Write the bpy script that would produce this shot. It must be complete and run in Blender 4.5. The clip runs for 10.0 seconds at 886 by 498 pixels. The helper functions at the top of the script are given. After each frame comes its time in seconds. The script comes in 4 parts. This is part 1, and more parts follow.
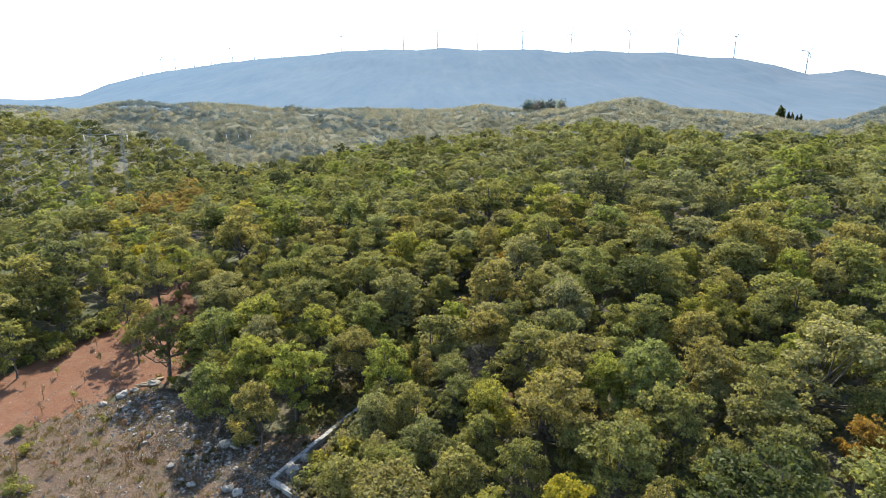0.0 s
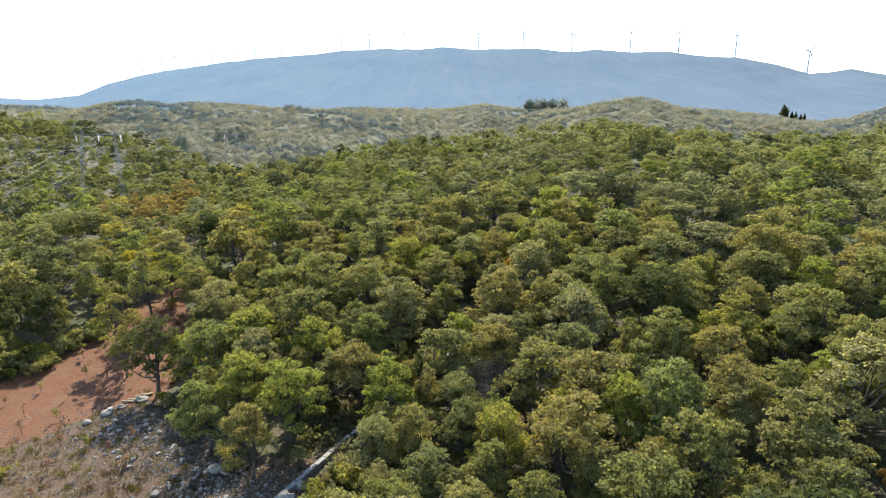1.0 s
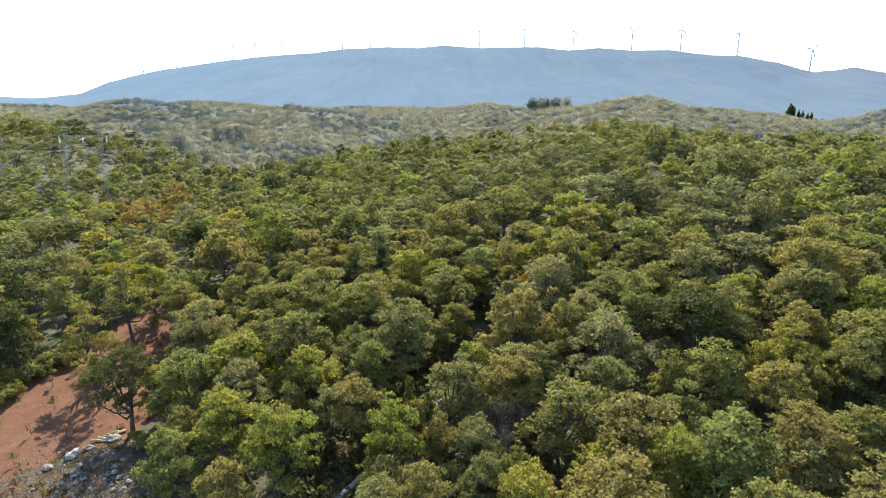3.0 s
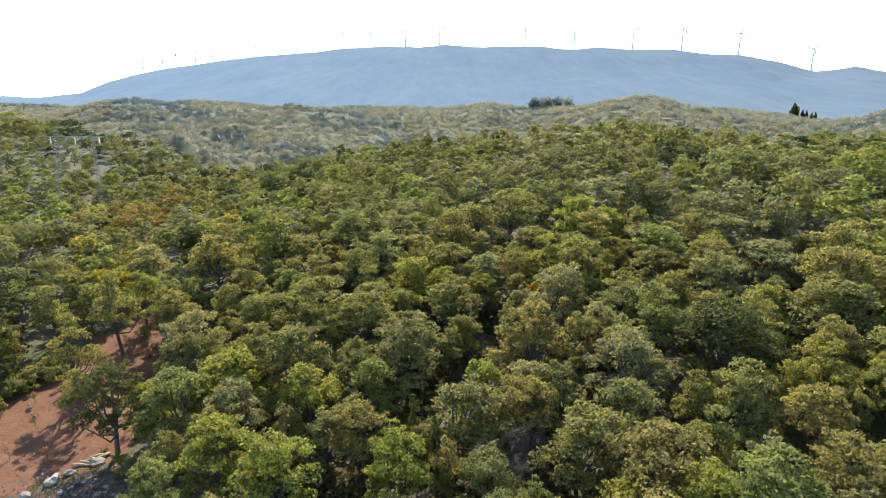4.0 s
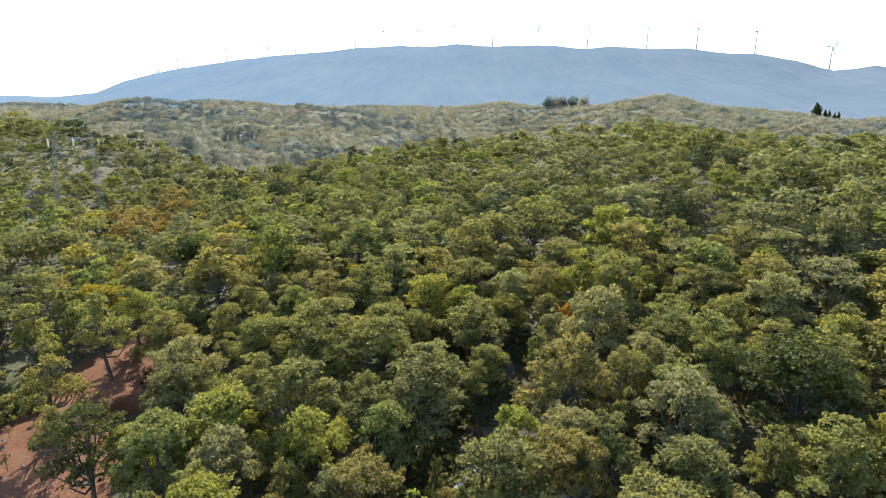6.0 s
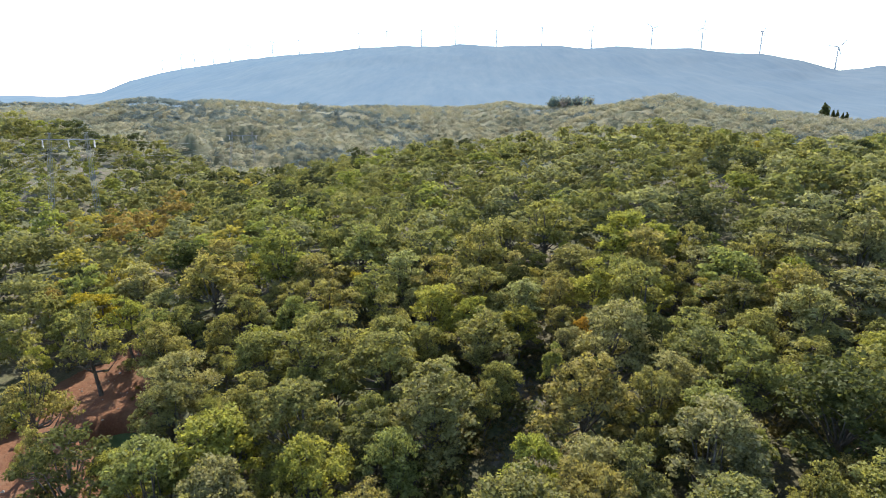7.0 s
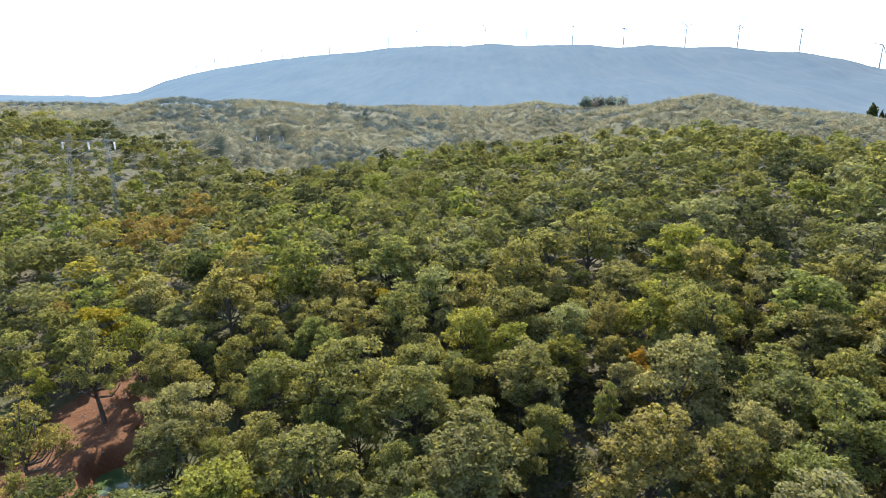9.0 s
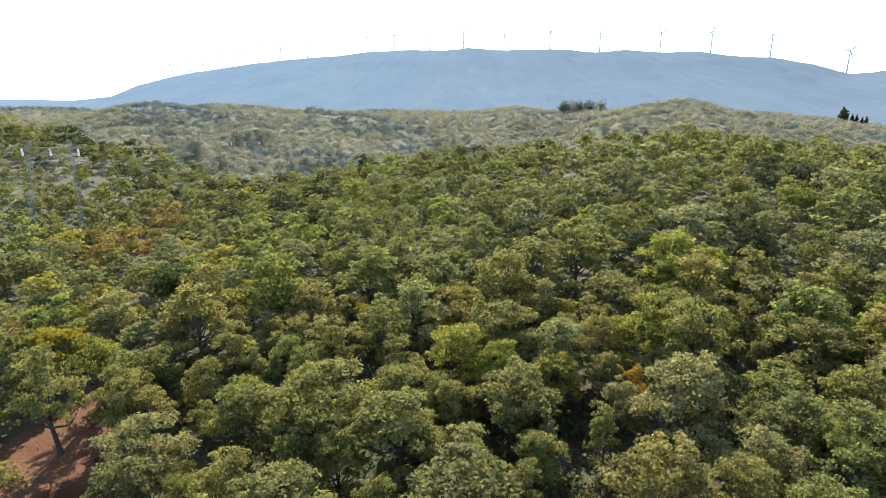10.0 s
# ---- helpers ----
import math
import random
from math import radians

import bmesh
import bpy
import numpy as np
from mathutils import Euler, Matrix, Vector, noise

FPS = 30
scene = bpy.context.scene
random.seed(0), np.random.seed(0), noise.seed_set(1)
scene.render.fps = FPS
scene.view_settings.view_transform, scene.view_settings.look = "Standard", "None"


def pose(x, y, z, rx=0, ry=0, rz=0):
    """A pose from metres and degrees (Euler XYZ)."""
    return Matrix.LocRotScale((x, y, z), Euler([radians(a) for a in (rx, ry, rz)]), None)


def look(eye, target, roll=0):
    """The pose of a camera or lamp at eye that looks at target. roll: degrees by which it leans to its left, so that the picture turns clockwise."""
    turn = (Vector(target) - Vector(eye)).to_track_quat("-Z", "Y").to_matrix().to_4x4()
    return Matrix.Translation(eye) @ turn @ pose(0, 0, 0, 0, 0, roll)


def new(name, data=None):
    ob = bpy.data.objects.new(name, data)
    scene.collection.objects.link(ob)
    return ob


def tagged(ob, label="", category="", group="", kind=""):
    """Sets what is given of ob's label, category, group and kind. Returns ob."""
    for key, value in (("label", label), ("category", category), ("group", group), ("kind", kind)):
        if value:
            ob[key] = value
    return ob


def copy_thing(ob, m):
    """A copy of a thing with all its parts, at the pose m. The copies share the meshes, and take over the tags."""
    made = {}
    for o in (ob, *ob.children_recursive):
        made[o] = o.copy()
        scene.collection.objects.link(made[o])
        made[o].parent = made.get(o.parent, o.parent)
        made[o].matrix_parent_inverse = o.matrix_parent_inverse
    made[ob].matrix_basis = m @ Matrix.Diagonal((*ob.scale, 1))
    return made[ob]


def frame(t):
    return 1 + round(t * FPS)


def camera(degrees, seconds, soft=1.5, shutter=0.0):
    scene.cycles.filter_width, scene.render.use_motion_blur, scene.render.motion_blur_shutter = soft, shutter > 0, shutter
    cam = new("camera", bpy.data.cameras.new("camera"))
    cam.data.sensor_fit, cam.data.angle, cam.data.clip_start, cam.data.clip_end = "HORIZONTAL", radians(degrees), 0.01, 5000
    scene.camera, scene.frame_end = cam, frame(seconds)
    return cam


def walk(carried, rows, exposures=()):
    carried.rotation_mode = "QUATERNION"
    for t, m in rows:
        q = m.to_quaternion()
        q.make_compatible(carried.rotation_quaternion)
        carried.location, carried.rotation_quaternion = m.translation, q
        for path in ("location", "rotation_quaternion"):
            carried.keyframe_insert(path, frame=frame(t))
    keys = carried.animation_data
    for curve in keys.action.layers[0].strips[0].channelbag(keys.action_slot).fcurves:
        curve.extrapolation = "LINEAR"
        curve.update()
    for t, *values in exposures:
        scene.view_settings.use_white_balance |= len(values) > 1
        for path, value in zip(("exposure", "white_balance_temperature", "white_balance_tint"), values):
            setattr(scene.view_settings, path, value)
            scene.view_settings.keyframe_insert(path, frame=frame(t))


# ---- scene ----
# ======== camera and its flight ========
cam = camera(76.1, 10.0, soft=0.4)
ROWS = [
    (0, -0.06, -0.46, 22.0, -0.04, -14.87),
    (1, -0.36, 2.11, 22.0, 0.01, -14.91),
    (2.5, -0.87, 6.01, 22.01, 0.05, -15.01),
    (4, -1.44, 9.91, 22.02, 0.14, -15.1),
    (4.5, -1.64, 11.2, 22.02, 0.16, -15.12),
    (4.6, -1.68, 11.46, 22.02, 0.19, -15.13),
    (4.8, -1.76, 11.97, 22.03, 0.46, -15.14),
    (5, -1.84, 12.48, 22.03, 0.73, -15.14),
    (5.2, -1.92, 12.99, 22.03, 0.94, -15.15),
    (5.4, -2.0, 13.5, 22.03, 1.13, -15.16),
    (5.6, -2.08, 14.01, 22.03, 1.24, -15.16),
    (5.7, -2.12, 14.26, 22.04, 1.26, -15.16),
    (6.2, -2.33, 15.51, 22.04, 1.32, -15.16),
    (6.8, -2.57, 16.99, 22.05, 1.45, -15.16),
    (7, -2.65, 17.48, 22.05, 1.65, -15.16),
    (7.2, -2.73, 17.97, 22.06, 1.92, -15.17),
    (7.5, -2.85, 18.69, 22.06, 2.33, -15.18),
    (8, -3.05, 19.88, 22.07, 3.06, -15.2),
    (8.5, -3.25, 21.04, 22.08, 3.76, -15.2),
    (9, -3.44, 22.18, 22.09, 4.43, -15.19),
    (9.3, -3.55, 22.85, 22.1, 4.8, -15.18),
    (9.4, -3.59, 23.07, 22.1, 4.94, -15.18),
    (9.5, -3.63, 23.29, 22.1, 4.98, -15.17),
    (9.6, -3.66, 23.51, 22.1, 4.76, -15.15),
    (9.7, -3.7, 23.73, 22.1, 4.45, -15.08),
    (9.8, -3.73, 23.94, 22.11, 3.9, -14.95),
    (9.9, -3.77, 24.16, 22.11, 3.2, -14.86),
    (10, -3.81, 24.37, 22.11, 2.37, -14.79),
]
walk(cam, [(t, pose(x, y, z, 90 + pitch, 0, yaw)) for t, x, y, z, yaw, pitch in ROWS])

# ======== world and sun ========
SUN_AZ, SUN_EL = -5.0, 43.0  # degrees from +y towards +x, and above the horizon
world = bpy.data.worlds.new("sky")
scene.world = world
world.use_nodes = True
wn = world.node_tree.nodes
sky = wn.new("ShaderNodeTexSky")
sky.sky_type = "NISHITA"
sky.sun_disc = False
sky.sun_elevation = radians(SUN_EL)
sky.sun_rotation = radians(SUN_AZ)
sky.air_density, sky.dust_density, sky.ozone_density = 1.0, 0.3, 1.5
wn["Background"].inputs["Strength"].default_value = 0.13
world.node_tree.links.new(sky.outputs[0], wn["Background"].inputs[0])
sun = new("sun", bpy.data.lights.new("sun", "SUN"))
sun.data.energy, sun.data.angle, sun.data.color = 3.45, radians(0.6), (1.0, 0.935, 0.82)
SUN_DIR = Vector((math.sin(radians(SUN_AZ)) * math.cos(radians(SUN_EL)),
                  math.cos(radians(SUN_AZ)) * math.cos(radians(SUN_EL)), math.sin(radians(SUN_EL))))
sun.matrix_world = look(SUN_DIR * 100, (0, 0, 0))
scene.view_settings.exposure = 1.5


# ======== materials ========
def material(name):
    m = bpy.data.materials.new(name)
    m.use_nodes = True
    return m, m.node_tree.nodes, m.node_tree.links


def ramp(nodes, links, fac, stops):
    r = nodes.new("ShaderNodeValToRGB")
    while len(r.color_ramp.elements) < len(stops):
        r.color_ramp.elements.new(0.5)
    for e, (p, c) in zip(r.color_ramp.elements, stops):
        e.position, e.color = p, (*c, 1)
    links.new(fac, r.inputs[0])
    return r.outputs[0]


def noise_node(nodes, links, scale, detail=4, rough=0.6, coords=None):
    n = nodes.new("ShaderNodeTexNoise")
    n.inputs["Scale"].default_value, n.inputs["Detail"].default_value, n.inputs["Roughness"].default_value = scale, detail, rough
    if coords is None:
        coords = nodes.new("ShaderNodeNewGeometry").outputs["Position"]
    links.new(coords, n.inputs["Vector"])
    return n.outputs[0]


def mixed(nodes, links, fac, a, b, kind="MIX"):
    m = nodes.new("ShaderNodeMix")
    m.data_type, m.blend_type = "RGBA", kind
    for sock, v in ((m.inputs[0], fac), (m.inputs[6], a), (m.inputs[7], b)):
        if isinstance(v, bpy.types.NodeSocket):
            links.new(v, sock)
        elif isinstance(v, (int, float)):
            sock.default_value = v
        else:
            sock.default_value = (*v, 1)
    return m.outputs[2]


def bump(nodes, links, height, strength, distance=0.1):
    b = nodes.new("ShaderNodeBump")
    b.inputs["Strength"].default_value, b.inputs["Distance"].default_value = strength, distance
    links.new(height, b.inputs["Height"])
    return b.outputs[0]


def surface(name, stops, scale, rough=0.9, bumpy=0.5, metal=0.0):
    """A dull rough surface with two scales of variation and fine relief."""
    m, n, l = material(name)
    big = noise_node(n, l, scale * 0.15, 3)
    fine = noise_node(n, l, scale, 6, 0.7)
    col = ramp(n, l, fine, stops)
    shade = ramp(n, l, big, [(0.3, (0.7, 0.7, 0.7)), (0.7, (1.1, 1.08, 1.05))])
    col = mixed(n, l, 1.0, col, shade, "MULTIPLY")
    b = n["Principled BSDF"]
    l.new(col, b.inputs["Base Color"])
    b.inputs["Roughness"].default_value, b.inputs["Metallic"].default_value = rough, metal
    l.new(bump(n, l, fine, bumpy), b.inputs["Normal"])
    return m


def leaf_material(name, dark, light, through_light, share=0.5, per_tree=True, facing=0.9, lift=0.2):
    """Thin leaves: dull face with a soft sheen, and sunlight that comes through. facing: how far the leaves turn the way that their leaf mass faces; lift: how far they turn up to the light."""
    m, n, l = material(name)
    n.remove(n["Principled BSDF"])
    geo = n.new("ShaderNodeNewGeometry")
    fine = noise_node(n, l, 0.8, 3, 0.6, geo.outputs["Position"])
    leaf = n.new("ShaderNodeMath")
    leaf.operation = "MULTIPLY_ADD"
    l.new(geo.outputs["Random Per Island"], leaf.inputs[0])
    leaf.inputs[1].default_value = 0.65
    l.new(fine, leaf.inputs[2])
    col = ramp(n, l, leaf.outputs[0], [(0.42, dark), (1.0, light)])
    if per_tree:
        info = n.new("ShaderNodeObjectInfo")
        vary = ramp(n, l, info.outputs["Random"], [(0.0, (0.8, 0.84, 0.9)), (0.35, (1.08, 1.0, 0.92)), (0.65, (0.92, 1.02, 0.9)), (1.0, (1.16, 1.1, 1.0))])
        col = mixed(n, l, 1.0, col, vary, "MULTIPLY")
    else:
        tint = n.new("ShaderNodeAttribute")
        tint.attribute_name = "tint"
        col = mixed(n, l, 1.0, col, tint.outputs["Color"], "MULTIPLY")
    d = n.new("ShaderNodeBsdfDiffuse")
    t = n.new("ShaderNodeBsdfTranslucent")
    g = n.new("ShaderNodeBsdfGlossy")
    g.inputs["Roughness"].default_value = 0.55
    g.inputs["Color"].default_value = (0.6, 0.65, 0.6, 1)
    l.new(col, d.inputs["Color"])
    l.new(mixed(n, l, 1.0, col, through_light, "MULTIPLY"), t.inputs["Color"])
    way = n.new("ShaderNodeAttribute")
    way.attribute_name = "facing"
    world_way = n.new("ShaderNodeVectorTransform")
    world_way.vector_type, world_way.convert_from, world_way.convert_to = "NORMAL", "OBJECT", "WORLD"
    l.new(way.outputs["Vector"], world_way.inputs[0])
    turn = n.new("ShaderNodeVectorMath")
    turn.operation = "MULTIPLY_ADD"
    l.new(world_way.outputs[0], turn.inputs[0])
    turn.inputs[1].default_value = (facing, facing, facing)
    l.new(geo.outputs["Normal"], turn.inputs[2])
    up = n.new("ShaderNodeVectorMath")
    up.operation = "ADD"
    l.new(turn.outputs[0], up.inputs[0])
    up.inputs[1].default_value = (0, 0, lift)
    one = n.new("ShaderNodeVectorMath")
    one.operation = "NORMALIZE"
    l.new(up.outputs[0], one.inputs[0])
    l.new(one.outputs[0], d.inputs["Normal"])
    a = n.new("ShaderNodeMixShader")
    a.inputs[0].default_value = share
    l.new(d.outputs[0], a.inputs[1]), l.new(t.outputs[0], a.inputs[2])
    b = n.new("ShaderNodeMixShader")
    b.inputs[0].default_value = 0.014
    l.new(a.outputs[0], b.inputs[1]), l.new(g.outputs[0], b.inputs[2])
    l.new(b.outputs[0], n["Material Output"].inputs[0])
    return m


THROUGH = (1.56, 1.54, 0.92)
LEAF = {
    "green": leaf_material("leaf_green", (0.074, 0.076, 0.030), (0.259, 0.250, 0.090), THROUGH, 0.48),
    "olive": leaf_material("leaf_olive", (0.084, 0.076, 0.028), (0.289, 0.258, 0.094), THROUGH, 0.48),
    "bright": leaf_material("leaf_bright", (0.087, 0.087, 0.021), (0.306, 0.297, 0.073), THROUGH, 0.48),
    "pale": leaf_material("leaf_pale", (0.090, 0.087, 0.041), (0.305, 0.286, 0.138), THROUGH, 0.48),
    "dark": leaf_material("leaf_dark", (0.029, 0.032, 0.012), (0.101, 0.106, 0.039), THROUGH, 0.45),
    "yellow": leaf_material("leaf_yellow", (0.118, 0.097, 0.012), (0.372, 0.285, 0.035), THROUGH, 0.48),
    "orange": leaf_material("leaf_orange", (0.126, 0.078, 0.017), (0.384, 0.238, 0.053), (1.5, 1.4, 0.8)),
    "brown": leaf_material("leaf_brown", (0.2, 0.115, 0.065), (0.36, 0.22, 0.13), (1.2, 1.1, 1.0)),
    "wood": leaf_material("leaf_wood", (0.76, 0.76, 0.78), (1.16, 1.15, 1.12), (1.55, 1.5, 0.86), 0.44, False, facing=1.5, lift=0.3),
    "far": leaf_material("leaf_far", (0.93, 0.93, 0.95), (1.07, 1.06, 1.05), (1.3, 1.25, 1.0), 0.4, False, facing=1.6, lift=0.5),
}
TINT = {"green": (0.158, 0.164, 0.06), "olive": (0.176, 0.173, 0.066), "bright": (0.182, 0.2, 0.052), "pale": (0.196, 0.198, 0.098),
        "dark": (0.058, 0.066, 0.03), "yellow": (0.24, 0.21, 0.046), "orange": (0.235, 0.172, 0.058), "brown": (0.19, 0.104, 0.05)}
# far foliage: haze is painted in, each tint lifted paler, greyer and bluer
HAZED_TINT = {"green": (0.200, 0.209, 0.160), "olive": (0.244, 0.233, 0.165), "pale": (0.259, 0.244, 0.180), "yellow": (0.275, 0.249, 0.151), "dark": (0.110, 0.141, 0.151)}
BARK = surface("bark", [(0.3, (0.055, 0.047, 0.038)), (0.7, (0.17, 0.15, 0.125))], 9.0, 0.95, 0.8)
GREYBARK = surface("grey_twigs", [(0.3, (0.09, 0.075, 0.055)), (0.7, (0.2, 0.17, 0.13))], 9.0, 0.95, 0.3)
STONE = surface("limestone", [(0.25, (0.2, 0.178, 0.146)), (0.75, (0.43, 0.395, 0.342))], 6.0, 0.9, 0.7)
CONCRETE = surface("weathered_mortar", [(0.3, (0.2, 0.195, 0.18)), (0.75, (0.42, 0.41, 0.38))], 5.0, 0.92, 0.6)
CUTWOOD = surface("cut_wood", [(0.3, (0.25, 0.18, 0.1)), (0.7, (0.5, 0.4, 0.27))], 7.0, 0.85, 0.4)
STEEL = surface("galvanised_steel", [(0.3, (0.22, 0.23, 0.24)), (0.7, (0.36, 0.37, 0.38))], 3.0, 0.6, 0.1, metal=0.3)
WHITE = surface("turbine_paint", [(0.3, (0.6, 0.61, 0.63)), (0.7, (0.66, 0.67, 0.69))], 0.2, 0.6, 0.0)
PORCELAIN = surface("pale_insulator", [(0.3, (0.7, 0.7, 0.68)), (0.7, (0.85, 0.85, 0.83))], 3.0, 0.3, 0.0)


def ground_material():
    m, n, l = material("ground_soil")
    pos = n.new("ShaderNodeNewGeometry").outputs["Position"]
    att = n.new("ShaderNodeAttribute")
    att.attribute_name = "cover"
    sep = n.new("ShaderNodeSeparateColor")
    l.new(att.outputs["Color"], sep.inputs[0])
    fine = noise_node(n, l, 5.0, 7, 0.72, pos)
    mid = noise_node(n, l, 0.8, 5, 0.65, pos)
    big = noise_node(n, l, 0.12, 4, 0.6, pos)
    litter = ramp(n, l, fine, [(0.3, (0.035, 0.028, 0.016)), (0.5, (0.085, 0.07, 0.04)), (0.72, (0.19, 0.16, 0.10))])
    green = ramp(n, l, fine, [(0.3, (0.03, 0.04, 0.012)), (0.7, (0.10, 0.11, 0.035))])
    litter = mixed(n, l, ramp(n, l, big, [(0.42, (0, 0, 0)), (0.6, (1, 1, 1))]), litter, green)
    red = ramp(n, l, fine, [(0.25, (0.092, 0.031, 0.012)), (0.55, (0.162, 0.064, 0.025)), (0.8, (0.235, 0.118, 0.06))])
    red = mixed(n, l, ramp(n, l, mid, [(0.45, (0, 0, 0)), (0.7, (0.7, 0.7, 0.7))]), red, (0.185, 0.1, 0.052))
    rubble = ramp(n, l, fine, [(0.3, (0.024, 0.013, 0.007)), (0.44, (0.082, 0.047, 0.025)), (0.58, (0.135, 0.084, 0.048)), (0.7, (0.29, 0.235, 0.17))])
    grass = ramp(n, l, fine, [(0.3, (0.05, 0.04, 0.018)), (0.7, (0.115, 0.092, 0.048))])
    rubble = mixed(n, l, ramp(n, l, mid, [(0.5, (0, 0, 0)), (0.62, (0.75, 0.75, 0.75))]), rubble, grass)
    pale = ramp(n, l, fine, [(0.3, (0.085, 0.07, 0.05)), (0.7, (0.165, 0.14, 0.108))])
    pale = mixed(n, l, ramp(n, l, mid, [(0.44, (0.85, 0.85, 0.85)), (0.6, (0, 0, 0))]), pale, green)

    def edge(channel):
        add = n.new("ShaderNodeMath")
        add.operation = "ADD"
        l.new(sep.outputs[channel], add.inputs[0])
        l.new(mid, add.inputs[1])
        return ramp(n, l, add.outputs[0], [(0.85, (0, 0, 0)), (1.12, (1, 1, 1))])

    col = mixed(n, l, edge(1), litter, rubble)
    col = mixed(n, l, edge(0), col, red)
    col = mixed(n, l, edge(2), col, pale)
    scrub = ramp(n, l, noise_node(n, l, 0.25, 5, 0.7, pos), [(0.3, (0.08, 0.082, 0.04)), (0.7, (0.125, 0.122, 0.062))])
    col = mixed(n, l, att.outputs["Alpha"], scrub, col)
    b = n["Principled BSDF"]
    l.new(col, b.inputs["Base Color"])
    b.inputs["Roughness"].default_value = 0.95
    l.new(bump(n, l, fine, 0.9, 0.12), b.inputs["Normal"])
    return m


def mountain_material():
    """Far wooded mountain; the blue haze of distance is painted into colour and glow."""
    m, n, l = material("hazed_mountain")
    turn = n.new("ShaderNodeMapping")
    turn.inputs["Scale"].default_value = (1.0, 0.16, 0.5)
    l.new(n.new("ShaderNodeNewGeometry").outputs["Position"], turn.inputs["Vector"])
    pos = turn.outputs[0]
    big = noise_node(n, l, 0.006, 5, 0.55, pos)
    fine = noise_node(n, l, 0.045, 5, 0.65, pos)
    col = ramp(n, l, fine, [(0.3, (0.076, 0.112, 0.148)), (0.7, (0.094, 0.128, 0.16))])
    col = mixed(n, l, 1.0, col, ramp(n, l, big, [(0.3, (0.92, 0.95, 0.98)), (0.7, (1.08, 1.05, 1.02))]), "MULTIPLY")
    # sunward haze painted in: paler at left, darker and warmer at right
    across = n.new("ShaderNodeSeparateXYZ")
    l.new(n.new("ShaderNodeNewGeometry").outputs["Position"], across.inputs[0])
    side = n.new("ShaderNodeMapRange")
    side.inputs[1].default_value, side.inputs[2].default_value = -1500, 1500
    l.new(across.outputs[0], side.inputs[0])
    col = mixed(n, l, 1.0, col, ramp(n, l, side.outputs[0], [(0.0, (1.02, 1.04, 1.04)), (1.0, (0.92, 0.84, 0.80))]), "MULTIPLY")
    b = n["Principled BSDF"]
    l.new(col, b.inputs["Base Color"])
    b.inputs["Roughness"].default_value = 1.0
    b.inputs["Specular IOR Level"].default_value = 0.0
    # the slopes are no lamp: this glow stands in for bright haze
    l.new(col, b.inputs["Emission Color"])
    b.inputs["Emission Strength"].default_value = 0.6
    return m


GROUND, MOUNTAIN = ground_material(), mountain_material()


# ======== the lie of the land ========
def lattice(ix, iy, seed):
    h = np.sin(ix * 127.1 + iy * 311.7 + seed * 74.7) * 43758.5453
    return h - np.floor(h)


def value_noise(x, y, seed=0):
    ix, iy = np.floor(x), np.floor(y)
    fx, fy = x - ix, y - iy
    fx, fy = fx * fx * (3 - 2 * fx), fy * fy * (3 - 2 * fy)
    a, b = lattice(ix, iy, seed), lattice(ix + 1, iy, seed)
    c, d = lattice(ix, iy + 1, seed), lattice(ix + 1, iy + 1, seed)
    return (a + (b - a) * fx) * (1 - fy) + (c + (d - c) * fx) * fy - 0.5


def fbm(x, y, size, octaves=4, seed=0):
    s = np.zeros_like(x)
    for k in range(octaves):
        s = s + value_noise(x / size * 2 ** k + 17.3 * k, y / size * 2 ** k - 9.1 * k, seed + k) / 2 ** k
    return s


def smooth(a, b, v):
    t = np.clip((v - a) / (b - a), 0, 1)
    return t * t * (3 - 2 * t)


# swells of the near hill: x, y, breadth, height
SWELLS = [(-30, 45, 18, -2.43), (0, 35, 18, -0.9), (20, 40, 18, 0.57), (-15, 65, 20, 1.42), (10, 70, 20, -1.56), (35, 75, 20, 1.51),
          (-45, 85, 22, -1.99), (-10, 100, 24, -1.93), (25, 105, 22, 1.64), (50, 100, 22, 1.24), (85, 125, 28, -1.14),
          (-70, 120, 25, 1.75), (-74, 128, 14, 2.2), (-100, 150, 28, 4.47), (-40, 140, 25, -9.39), (0, 130, 25, 5.19)]
# azimuth in degrees, and there: the near crest's distance
CREST_AZ, CREST_D = [-60, -38, -30, -26, -20, -12, -5, 5, 20, 26, 30, 38, 60], [165, 160, 150, 146, 146, 140, 124, 112, 113, 110, 132, 160, 165]
# azimuth, and there: how much the crest is lifted
LIFT_AZ, LIFT_Z = [-38, -34, -30, -26, -21.5, -16, -11, -5.5, 0, 5.5, 11, 16, 21, 26, 30.5, 34.5, 38], [2.8, 1.3, 0.0, -0.6, -2.3, -0.1, 0.7, -0.7, -2.6, -1.9, -1.3, -0.1, 0.3, -0.7, -0.1, -0.4, 0.5]
# azimuth, and there: the second ridge's height at 400 m ahead
RIDGE_AZ = [-60, -37, -33.6, -29.8, -27.7, -25, -22.5, -19.8, -16.3, -13, -9.5, -0.3, 4, 7.1, 13.3, 16.8, 19.3, 22.3, 25.4, 28.4, 31.9, 34.7, 37.2, 60]
RIDGE_Z = [8, 8, 8, 15, 17.5, 14, 15.5, 14, 10.8, 10, 11.5, 10, 14, 11, 11.5, 15, 15.5, 11.5, 10, 8, 3.5, 4.5, 13, 10]
